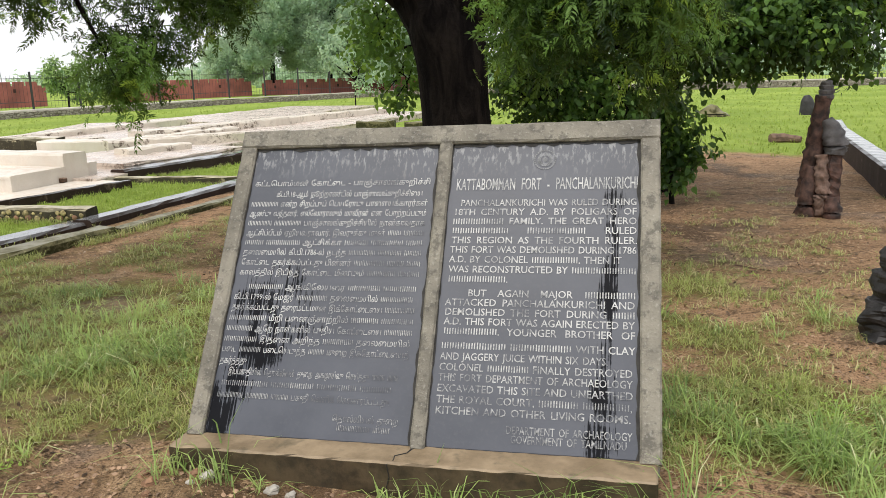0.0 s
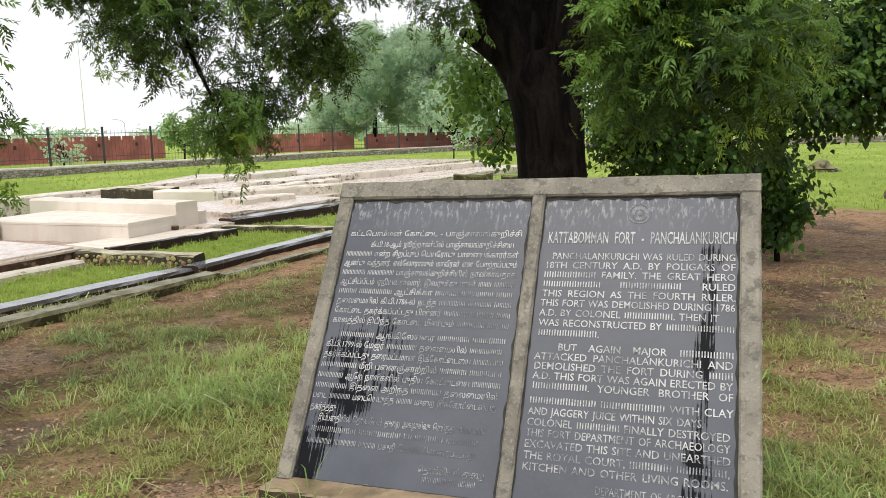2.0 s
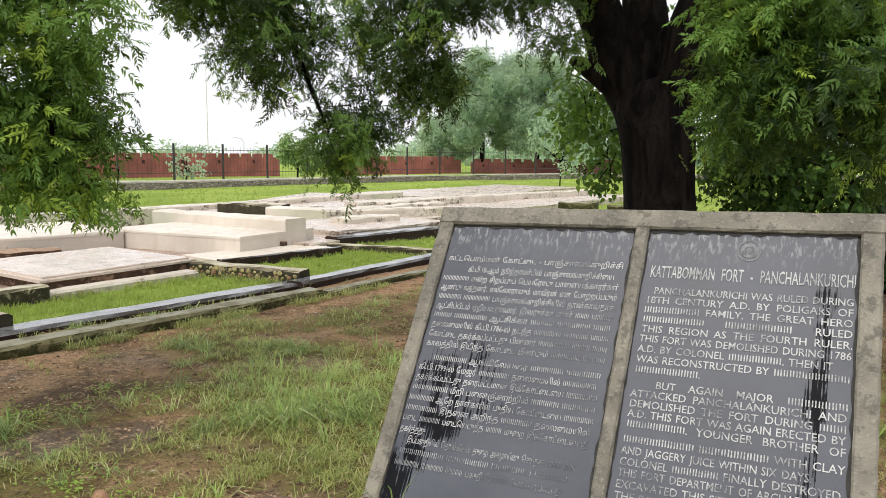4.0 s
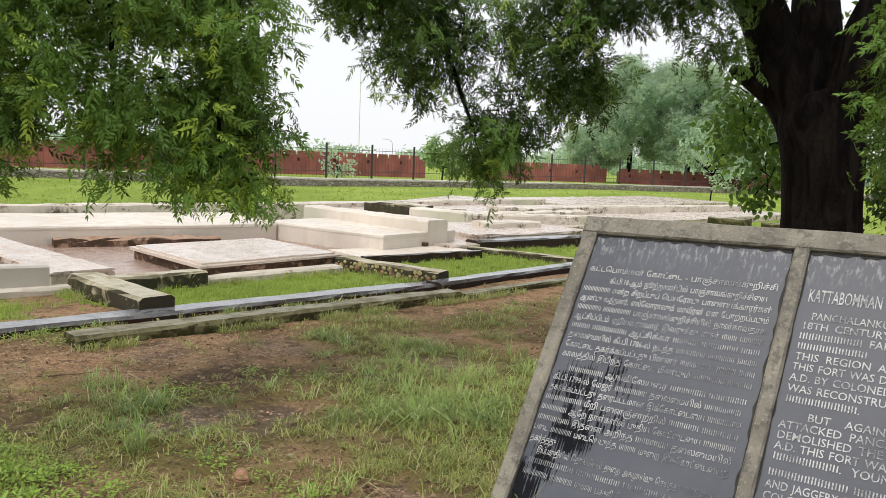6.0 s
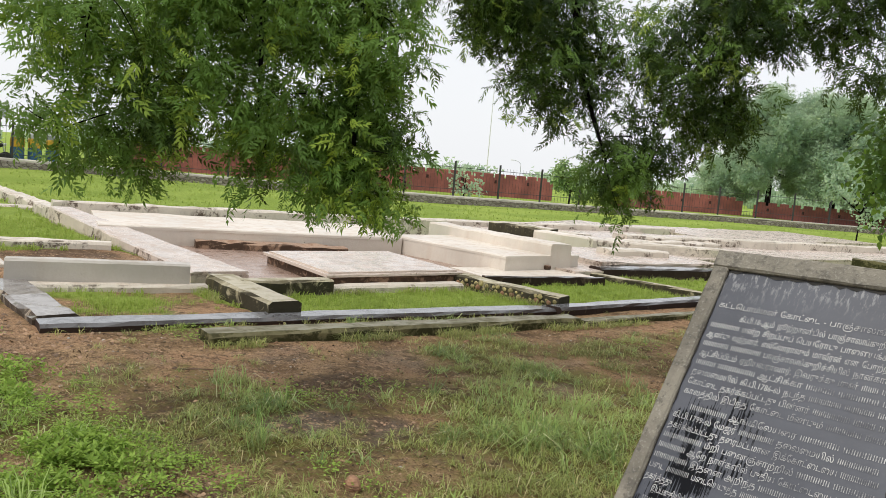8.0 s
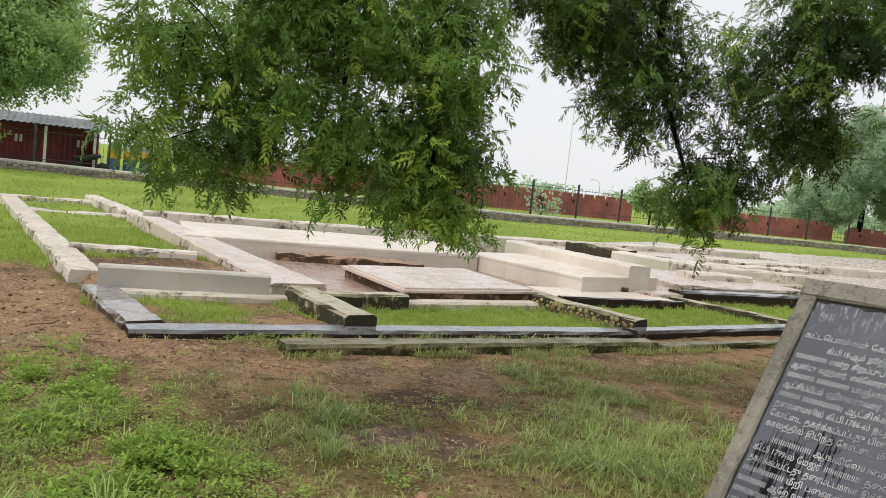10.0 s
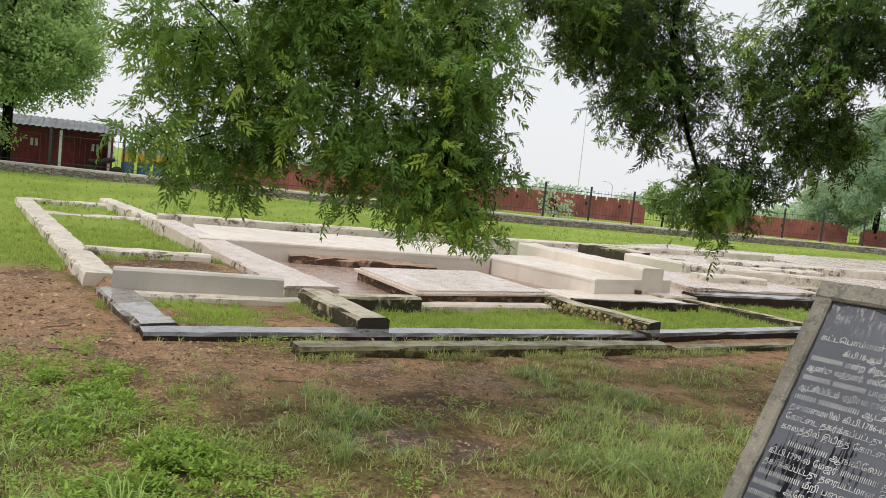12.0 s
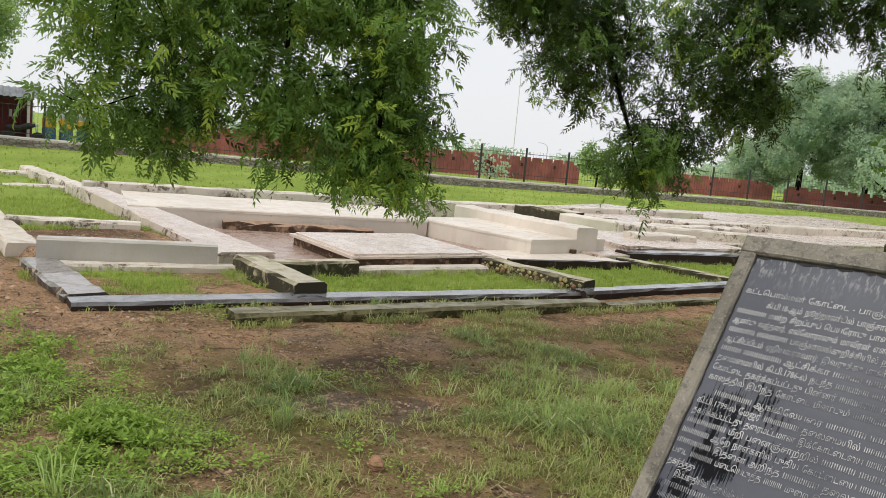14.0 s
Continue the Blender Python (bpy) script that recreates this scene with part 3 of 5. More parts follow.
# ---- boundary wall with a steel fence ----
BOUNDARY = [(-37, -12), (-31.8, 4), (-24.4, 23), (-19.8, 40), (-13.0, 50), (14, 54.5), (60, 58)]
SINK = (0.0, 0.0, 0.20, 0.24, 0.20, 0.16, 0.16)         # how far the wall has come down with the ground at each corner
for k, ((xa, ya), (xb, yb)) in enumerate(zip(BOUNDARY, BOUNDARY[1:])):
    fall, sink = SINK[k + 1] - SINK[k], SINK[k]
    low = thing("boundary_wall", "low grey rubble boundary wall with pale coping", "wall", kind="structure")
    part("masonry", edge_worn((xa, ya), (xb, yb), 0.35, -0.2, 0.55 - sink, 0.03, step=0.5, seed=3, fall=fall), M_RUBBLE, low)
    d = Vector((xb - xa, yb - ya, 0)).normalized()
    q = (-d.y * 0.03, d.x * 0.03)
    part("coping", edge_worn((xa + q[0], ya + q[1]), (xb + q[0], yb + q[1]), 0.42, 0.545 - sink - fall, 0.62 - sink, 0.008, step=1.0, seed=4, fall=fall), M_COPING, low)
    fence = thing("fence", "black steel fence on the boundary wall", "fence", kind="structure")
    length = math.hypot(xb - xa, yb - ya)
    posts = int(length / 2.3)
    rear = Vector((-d.y, d.x, 0)) * 0.2
    for i in range(posts):
        p = Vector((xa, ya, 0)) + d * (i + 0.5) * length / posts + rear
        ob = part("post", box_bm(-0.035, 0.035, -0.035, 0.035, 0.4, 2.0), M_STEEL, fence)
        ob.matrix_world = pose(p.x, p.y, 0, 0, 0, math.degrees(math.atan2(d.y, d.x)))
    bm = bmesh.new()
    for i in range(int(length / 0.19)):
        p = Vector((xa, ya, 0)) + d * i * 0.19 + rear
        tube_bm([(p.x, p.y, 0.45), (p.x, p.y, 1.86)], [0.006, 0.006], 4, bm)
    for z in (0.72, 1.72):
        tube_bm([(xa + rear.x, ya + rear.y, z), (xb + rear.x, yb + rear.y, z)], [0.012, 0.012], 4, bm)
    tagged(part("picket", bm, M_STEEL, fence), "thin vertical steel pickets", kind="stuff")

# ---- red fort wall beyond ----
M_SLOTSHADE = plain("slot_shade", (0.05, 0.02, 0.018), 0.9)


def red_wall(a, b, height, label):
    wall = thing("fort_wall", label, "wall", kind="structure")
    d = Vector((b[0] - a[0], b[1] - a[1], 0))
    length = d.length
    d.normalize()
    part("wall", edge_worn(a, b, 0.5, -0.2, height, 0.02, step=0.8, seed=9), M_RED, wall)
    out = Vector((d.y, -d.x, 0))
    for i in range(int(length / 0.86)):
        s = i * 0.86 + 0.2
        p, q = Vector((*a, 0)) + d * s, Vector((*a, 0)) + d * (s + 0.66)
        if i % 3 == 1:
            # dark box just proud of the face, standing for the hole's shade
            slot = part("slot", box_bm(-0.08, 0.08, -0.03, 0.06, height - 0.42, height - 0.2), M_SLOTSHADE, wall, "dark box for loophole shade")
            slot.matrix_world = pose(p.x + out.x * 0.004, p.y + out.y * 0.004, 0, 0, 0, math.degrees(math.atan2(d.y, d.x)))
        part("merlon", edge_worn((p.x, p.y), (q.x, q.y), 0.2, height - 0.05, height + 0.26, 0.015, step=0.4, seed=i), M_RED, wall)
    return wall


red_wall((-46, 19), (-33.8, 45.2), 1.36, "red crenellated fort wall with weathered paint")
red_wall((-31.5, 49.5), (-25.9, 60), 1.2, "red crenellated fort wall with weathered paint")
red_wall((-25.4, 61), (-8, 68), 1.0, "dark red fort wall in the distance")

# ---- the information board ----
LEAN, YAW = 56.5, -4.22                              # slope of the slabs above the ground, turn of the board, degrees
BOARD = pose(0, 0, 0.159, LEAN, 0, YAW) @ Matrix.Rotation(radians(1.31), 4, 'Z')   # x along the board, y up its slope, z out of its face
board = thing("information_board", "leaning concrete board with two inscribed dark granite slabs", "sign", m=BOARD)


def slab_material(name, stains):
    """Dark polished granite with chalky drips under its upper edge and black run-off stains, each (x, y, half width, half height, strength)."""
    n = Nodes(name)
    vec, (x, y, z) = n.local()
    g1, g2 = n.noise(3, 5, at=vec), n.noise(60, 4, at=vec)
    col = n.mix(n.ramp(g1, 0.3, 0.7), (0.062, 0.068, 0.087), (0.092, 0.099, 0.122))
    col = n.mix(n.math('MULTIPLY', n.ramp(g2, 0.5, 0.7), 0.3), col, (0.10, 0.106, 0.12))
    drip = n.noise(60, 4, 0.65, (1, 0.3, 1), at=vec)
    near_top = n.ramp(n.math('ADD', y, n.math('MULTIPLY', n.noise(8, 4, 0.6, (1, 0.3, 1), at=vec), 0.22)), 1.20, 1.36)
    col = n.mix(n.math('MULTIPLY', n.math('MULTIPLY', n.ramp(drip, 0.5, 0.64), near_top), 0.55), col, (0.40, 0.405, 0.41))
    comb = n.noise(105, 3, 0.6, (1, 0.03, 1), at=vec)
    blot = n.noise(11, 5, 0.65, at=vec)
    field = 0.0
    for cx, cy, rx, ry, power in stains:
        dx = n.math('DIVIDE', n.math('SUBTRACT', x, cx), rx)
        dy = n.math('DIVIDE', n.math('SUBTRACT', y, cy), ry)
        near = n.math('SUBTRACT', 1.0, n.math('ADD', n.math('MULTIPLY', dx, dx), n.math('MULTIPLY', dy, dy)))
        field = n.math('MAXIMUM', field, n.math('MULTIPLY', near, power))
    rough = n.math('ADD', n.math('MULTIPLY', n.math('SUBTRACT', comb, 0.5), 3.4), n.math('MULTIPLY', n.math('SUBTRACT', blot, 0.5), 2.2))
    stain = n.math('MULTIPLY', n.ramp(n.math('ADD', field, rough), 0.42, 0.72), n.ramp(field, 0.0, 0.25))
    col = n.mix(n.math('MULTIPLY', stain, 0.92), col, (0.005, 0.005, 0.006))
    return n.finish(col, n.lerp(g1, 0.36, 0.5), g2, 0.12, 0.002, spec=n.lerp(stain, 0.36, 0.04))


M_SLAB_L = slab_material("granite_left", ((-0.66, 0.60, 0.20, 0.14, 0.5), (-0.81, 0.53, 0.09, 0.09, 0.8), (-0.60, 0.44, 0.20, 0.08, 0.45), (-0.72, 0.52, 0.09, 0.2, 0.75),
                                          (-0.70, 0.33, 0.13, 0.10, 1.1), (-0.78, 0.22, 0.09, 0.16, 0.75), (-0.83, 0.08, 0.085, 0.16, 1.1)))
M_SLAB_R = slab_material("granite_right", ((0.71, 1.0, 0.05, 0.12, 0.7), (0.70, 0.85, 0.04, 0.2, 0.5), (0.695, 0.62, 0.05, 0.22, 0.95), (0.685, 0.40, 0.045, 0.2, 0.6),
                                           (0.672, 0.22, 0.06, 0.2, 0.8), (0.665, 0.05, 0.075, 0.14, 0.95)))
SLABS = ((-0.886, -0.023, M_SLAB_L), (0.024, 0.812, M_SLAB_R))
M_BLACKLINE = plain("black_line", (0.03, 0.028, 0.025), 0.8, 0.5, 20)
for x0, x1, m in SLABS:
    part("slab", box_bm(x0, x1, 0.0, 1.274, -0.03, 0.0, 0.003), m, board, "dark grey granite slab with worn white lettering")
    ring = bmesh.new()                               # black strips for the groove's shadow and mould, along the upper edge and the sides
    jr = random.Random(int(x0 * 50))
    for (ax, ay), (bx, by), wide in (((x0, 1.271), (x1, 1.271), 0.017), ((x1 - 0.002, 0.0), (x1 - 0.002, 1.268), 0.014), ((x0 + 0.002, 0.0), (x0 + 0.002, 1.268), 0.008)):
        k = 40
        d = Vector((bx - ax, by - ay, 0))
        q = Vector((0, -1, 0)) if ay == by else Vector((-1 if ax > (x0 + x1) / 2 else 1, 0, 0))
        rows = []
        for i in range(k + 1):
            p = Vector((ax, ay, 0.003)) + d * (i / k)
            rows.append((ring.verts.new(p - q * 0.006), ring.verts.new(p + q * wide * jr.uniform(0.45, 1.3))))
        for r0, r1 in zip(rows, rows[1:]):
            ring.faces.new((r0[0], r1[0], r1[1], r0[1]))
    part("dark_line", ring, M_BLACKLINE, board, "black strip for the shadow line and mould round a slab")


def worn_bar(x0, x1, y0, y1, z0, z1, seed):
    """A cast concrete bar with uneven arrises."""
    bm = bmesh.new()
    rng = random.Random(seed)
    tall = (y1 - y0) > (x1 - x0)
    nn = max(2, int(max(x1 - x0, y1 - y0) / 0.06))
    rows = []
    for i in range(nn + 1):
        f = i / nn
        j = lambda k: (rng.random() - 0.5) * k
        e = 0.008
        sec = [(0, z0), (0, z1 - e), (e, z1), (1 - e, z1), (1, z1 - e), (1, z0)]
        row = []
        for s, z in sec:
            if tall:
                w = x1 - x0
                p = (x0 + (s if s in (0, 1) else (e / w if s < 0.5 else 1 - e / w)) * w + j(0.003), y0 + f * (y1 - y0), z + j(0.004))
            else:
                w = y1 - y0
                p = (x0 + f * (x1 - x0), y0 + (s if s in (0, 1) else (e / w if s < 0.5 else 1 - e / w)) * w + j(0.003), z + j(0.004))
            row.append(bm.verts.new(p))
        rows.append(row)
    for a, b in zip(rows, rows[1:]):
        for k in range(5):
            bm.faces.new((a[k], b[k], b[k + 1], a[k + 1]))
    bm.faces.new(rows[0])
    bm.faces.new(rows[-1][::-1])
    bmesh.ops.recalc_face_normals(bm, faces=list(bm.faces))
    return bm


part("frame_top", worn_bar(-0.952, 0.884, 1.268, 1.357, -0.06, 0.022, 1), M_CONCRETE, board)
part("frame_side", worn_bar(-0.952, -0.881, -0.01, 1.270, -0.06, 0.02, 2), M_CONCRETE, board)
part("frame_side", worn_bar(0.807, 0.884, -0.01, 1.270, -0.06, 0.02, 3), M_CONCRETE, board)
part("mullion", worn_bar(-0.027, 0.029, -0.01, 1.271, -0.06, 0.019, 4), M_CONCRETE, board)
part("backing", box_bm(-0.945, 0.877, -0.05, 1.35, -0.13, -0.055, 0.01), M_CONCRETE, board)

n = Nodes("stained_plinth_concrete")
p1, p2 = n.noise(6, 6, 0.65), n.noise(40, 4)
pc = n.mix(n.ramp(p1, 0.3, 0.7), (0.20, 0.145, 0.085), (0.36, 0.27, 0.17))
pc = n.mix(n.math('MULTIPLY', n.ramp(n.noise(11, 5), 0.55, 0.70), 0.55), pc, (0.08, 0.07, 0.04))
# upright faces: dirt, with their shade put into the dark colour
shaded_sides = n.mix(n.ramp(n.noise(9, 6, 0.7), 0.35, 0.65), (0.035, 0.026, 0.014), (0.095, 0.068, 0.038))
pc = n.mix(n.ramp(n.upward(), 0.2, 0.6), shaded_sides, pc)
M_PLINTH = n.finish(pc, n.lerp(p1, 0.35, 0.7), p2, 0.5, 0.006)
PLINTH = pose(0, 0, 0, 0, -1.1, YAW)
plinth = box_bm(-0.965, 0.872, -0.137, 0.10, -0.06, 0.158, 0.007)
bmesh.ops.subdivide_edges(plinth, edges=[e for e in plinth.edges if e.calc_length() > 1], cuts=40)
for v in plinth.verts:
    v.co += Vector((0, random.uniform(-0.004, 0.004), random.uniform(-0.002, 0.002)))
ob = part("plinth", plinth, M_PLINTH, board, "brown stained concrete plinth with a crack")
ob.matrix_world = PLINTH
crack = tube_bm([(0.015, 0.0, 0.157), (-0.012, -0.02, 0.158), (-0.022, -0.055, 0.158), (-0.06, -0.085, 0.158), (-0.055, -0.12, 0.158), (-0.075, -0.139, 0.15), (-0.068, -0.139, 0.10), (-0.09, -0.139, 0.03)],
                [0.001, 0.004, 0.0025, 0.003, 0.002, 0.003, 0.002, 0.001], 5)
ob = part("crack", crack, M_BLACKLINE, board, "dark jagged crack")
ob.matrix_world = PLINTH
for x in (-0.7, 0.62):
    ob = part("pier", box_bm(x - 0.12, x + 0.12, 0.55, 0.78, -0.1, 0.94, 0.01), M_CONCRETE, board)
    ob.matrix_world = pose(0, 0, 0, 0, 0, YAW)


# ---- lettering ----
n = Nodes("worn_white_paint")
vec, (lx, ly, lz) = n.local()
fade = n.noise(6.5, 4, 0.6, at=vec)
grain = n.noise(75, 4, 0.7, at=vec)
keep = n.math('ADD', n.math('MULTIPLY', fade, 1.0), n.math('MULTIPLY', grain, 0.9))
# the paint has worn off most towards the inner end of the one slab and the foot of the other
inner = n.math('MULTIPLY', n.ramp(lx, -0.62, -0.28), n.math('SUBTRACT', 1.0, n.ramp(lx, -0.03, 0.0)))
inner = n.math('MULTIPLY', inner, n.math('SUBTRACT', 1.0, n.ramp(ly, 0.86, 0.96)))
low = n.math('SUBTRACT', 1.0, n.math('MULTIPLY', n.ramp(ly, 0.12, 0.42), 1.0))
worn = n.math('ADD', n.math('MULTIPLY', inner, 0.12), n.math('MULTIPLY', low, 0.13))
keep = n.math('SUBTRACT', keep, worn)
M_PAINT = n.finish(n.mix(n.ramp(keep, 0.65, 1.10), (0.10, 0.105, 0.12), (0.57, 0.57, 0.565)), 0.6, grain, 0.2, 0.001)

M_FAINT = plain("faded_paint", (0.26, 0.265, 0.275), 0.7, 0.45, 30)
TAMIL_SPLIT = {"\u0bca": ("\u0bc6", "\u0bbe"), "\u0bcb": ("\u0bc7", "\u0bbe")}


def visual_order(word):
    """Tamil vowel signs that are written before their consonant, put before it."""
    out = []
    for ch in word:
        head, tail = TAMIL_SPLIT.get(ch, (ch, ""))
        if head in "\u0bc6\u0bc7\u0bc8" and out:
            out.insert(len(out) - 1, head)
        else:
            out.append(head)
        if tail:
            out.append(tail)
    return "".join(out)


EN = [("KATTABOMMAN FORT - PANCHALANKURICHI", 0.058, 0.797, 1.080, 0.052),
      ("PANCHALANKURICHI WAS RULED DURING", 0.084, 0.793, 0.996, 0), ("18TH CENTURY A.D. BY POLIGARS OF", 0.057, 0.794, 0.955, 0),
      ("#10 FAMILY. THE GREAT HERO", 0.057, 0.795, 0.914, 0), ("#11 #11 RULED", 0.058, 0.795, 0.873, 0),
      ("THIS REGION AS THE FOURTH RULER.", 0.058, 0.796, 0.831, 0), ("THIS FORT WAS DEMOLISHED DURING 1786", 0.056, 0.794, 0.790, 0),
      ("A.D. BY COLONEL #9. THEN IT", 0.056, 0.739, 0.748, 0), ("WAS RECONSTRUCTED BY #12", 0.057, 0.793, 0.706, 0),
      ("#11.", 0.059, 0.343, 0.665, 0), ("BUT AGAIN MAJOR #9", 0.144, 0.792, 0.606, 0),
      ("ATTACKED PANCHALANKURICHI AND", 0.055, 0.789, 0.567, 0), ("DEMOLISHED THE FORT DURING #4", 0.057, 0.790, 0.528, 0),
      ("A.D. THIS FORT WAS AGAIN ERECTED BY", 0.057, 0.790, 0.489, 0), ("#10. YOUNGER BROTHER OF", 0.060, 0.791, 0.450, 0),
      ("#12 #11 WITH CLAY", 0.056, 0.793, 0.392, 0), ("AND JAGGERY JUICE WITHIN SIX DAYS.", 0.055, 0.693, 0.349, 0),
      ("COLONEL #8 FINALLY DESTROYED", 0.055, 0.782, 0.307, 0), ("THIS FORT DEPARTMENT OF ARCHAEOLOGY", 0.055, 0.783, 0.267, 0),
      ("EXCAVATED THIS SITE AND UNEARTHED", 0.054, 0.784, 0.225, 0), ("THE ROYAL COURT, #7 #8,", 0.055, 0.782, 0.183, 0),
      ("KITCHEN AND OTHER LIVING ROOMS.", 0.055, 0.777, 0.141, 0),
      ("DEPARTMENT OF ARCHAEOLOGY", 0.328, 0.783, 0.080, 0), ("GOVERNMENT OF TAMILNADU", 0.347, 0.763, 0.047, 0)]
TA = [("கட்டபொம்மன் கோட்டை - பாஞ்சாலங்குறிச்சி", -0.862, -0.055, 1.096), ("கி.பி.18-ஆம் நூற்றாண்டில் பாஞ்சாலங்குறிச்சியை", -0.750, -0.085, 1.043),
      ("#9 என்ற சிறப்புப் பெயரோடு பாளையக்காரர்கள்", -0.863, -0.058, 0.997), ("ஆண்டு வந்தனர். எல்லோராலும் மாவீரன் என போற்றப்படும்", -0.862, -0.059, 0.952),
      ("#8 #9 பாஞ்சாலங்குறிச்சியில் நான்காவதாக", -0.862, -0.061, 0.907), ("ஆட்சிப்பீடம் ஏறியவராவார். இவருக்கு முன் #4 #6", -0.861, -0.061, 0.861),
      ("#5 #9 ஆட்சிக்கா #6 #8 #4", -0.860, -0.063, 0.817), ("தலைமையில் கி.பி.1786-ல் நடந்த #8 #7 #5", -0.859, -0.063, 0.772),
      ("கோட்டை தகர்க்கப்பட்டது பின்னர் #9 #5 #4", -0.859, -0.062, 0.726), ("காலத்தில் இடிந்த கோட்டை மீண்டும் #8 #6", -0.858, -0.062, 0.681),
      ("#9 ஆங்கிலேயரை #8 #8", -0.805, -0.067, 0.617), ("கி.பி.1799-ல் மேஜர் #9 தலைமையில் #9", -0.863, -0.077, 0.571),
      ("தகர்க்கப்பட்டது தரைமட்டமான இக்கோட்டையை #9", -0.865, -0.066, 0.526), ("#10 மீறி பனைஞ்சாற்றில் #7 #8", -0.867, -0.066, 0.480),
      ("#8 ஆறே நாள்களில் புதிய கோட்டையை #8", -0.870, -0.065, 0.434), ("#9 இதனை அறிந்த #8 தலைமையில்", -0.872, -0.070, 0.389),
      ("படை #7 படையெடுத்த #5 முறை இக்கோட்டையைத்", -0.874, -0.070, 0.345), ("தகர்த்தது", -0.873, -0.753, 0.297),
      ("இப்பகுதியில் தொல்லியல் துறை அகழாய்வு செய்தது #5 #4", -0.825, -0.105, 0.252), ("#11 #10 #9 #7", -0.848, -0.125, 0.205),
      ("#9 #8 #6 பகுதி வெளிக் கொணரப்பட்டது.", -0.857, -0.126, 0.157), ("தொல்லியல் துறை", -0.352, -0.084, 0.086), ("#10 #5", -0.330, -0.114, 0.050)]
jobs = []
for lines, tall, thick, squeeze in ((EN, 0.0285, 0.007, 0.97), ([(*r, 0) for r in TA], 0.0245, 0.009, 1.0)):
    for text, x0, x1, y, h in lines:
        line = []
        for word in text.split(" "):
            bar = 0
            if word[0] == "#":
                digits = word[1:].rstrip(".,")
                bar, word = int(digits), word[1 + len(digits):]
            ob = None
            if word:
                c = bpy.data.curves.new("word", 'FONT')
                c.body, c.size, c.resolution_u, c.offset = visual_order(word), 1.0, 2, thick
                ob = new("word", c)
            line.append((bar, ob))
        jobs.append((line, x0, x1, y, h or tall, squeeze))
dg = bpy.context.evaluated_depsgraph_get()
slabs = [o for o in board.children if o.name.startswith("slab")]
lrng = random.Random(3)
for line, x0, x1, y, h, squeeze in jobs:
    k = h / 0.69
    shapes = []
    for bar, ob in line:
        verts, faces, w = [], [], 0.0
        if bar:                                     # unreadable or personal: a row of plain strokes
            for i in range(bar):
                for a, b, lo, hi in ((0.06, 0.17, 0.0, 0.66), (0.34, 0.45, 0.0, 0.66)):
                    c = len(verts)
                    lo, hi = lo + lrng.uniform(0, 0.06), hi - lrng.uniform(0, 0.08)
                    verts += [(w + a, lo, 0), (w + b, lo, 0), (w + b, hi, 0), (w + a, hi, 0)]
                    faces.append((c, c + 1, c + 2, c + 3))
                w += 0.53
        if ob:
            m = bpy.data.meshes.new_from_object(ob.evaluated_get(dg))
            s = len(verts)
            verts += [(p.co.x + w, p.co.y, 0) for p in m.vertices]
            faces += [tuple(i + s for i in f.vertices) for f in m.polygons]
            w += max((p.co.x for p in m.vertices), default=0.5) + 0.04
            bpy.data.meshes.remove(m)
        shapes.append((verts, faces, w))
    room, total = x1 - x0, sum(s[2] for s in shapes) * k
    gap_min = 0.45 * h * (len(shapes) - 1)
    sx = min(squeeze, (room - gap_min) / total)
    gap = (room - total * sx) / max(1, len(shapes) - 1)
    x = x0
    for verts, faces, w in shapes:
        if faces:
            m = bpy.data.meshes.new("word")
            m.from_pydata([(x + p[0] * k * sx, y - h / 2 + p[1] * k, 0.0022) for p in verts], [], faces)
            tagged(link_mesh("word", m, M_PAINT, slabs[0 if x0 < -0.04 else 1]), kind="stuff")
        x += w * k * sx + gap
    for bar, ob in line:
        if ob:
            c = ob.data
            bpy.data.objects.remove(ob)
            bpy.data.curves.remove(c)

# faint round crest above the title
bm = bmesh.new()
for r0, r1 in ((0.040, 0.046), (0.018, 0.032), (0.0, 0.010)):
    for i in range(28):
        a, b = 2 * math.pi * i / 28, 2 * math.pi * (i + 0.8) / 28
        c = [(r0, a), (r1, a), (r1, b), (r0, b)] if r0 else [(0.001, a), (r1, a), (r1, b), (0.001, b)]
        bm.faces.new([bm.verts.new((0.424 + r * math.cos(t), 1.19 + r * math.sin(t), 0.0022)) for r, t in c])
part("crest", bm, M_FAINT, slabs[1], "faint chalky round crest")

# ---- leaves ----
rng = np.random.default_rng(7)


def leaflet(o, d, side, length, width, hook):
    """Six corners of a narrow sickle-shaped blade, in two quads."""
    d, side = np.array(d, float), np.array(side, float)
    curl = side * hook * length
    return [o, o + d * length * 0.3 + side * width * 0.5, o + d * length * 0.68 + side * width * 0.32 + curl * 0.3 + np.array((0, 0, -0.006)),
            o + d * length * 0.97 + curl + np.array((0, 0, -0.02)), o + d * length * 0.64 - side * width * 0.34 + curl * 0.3, o + d * length * 0.3 - side * width * 0.5]


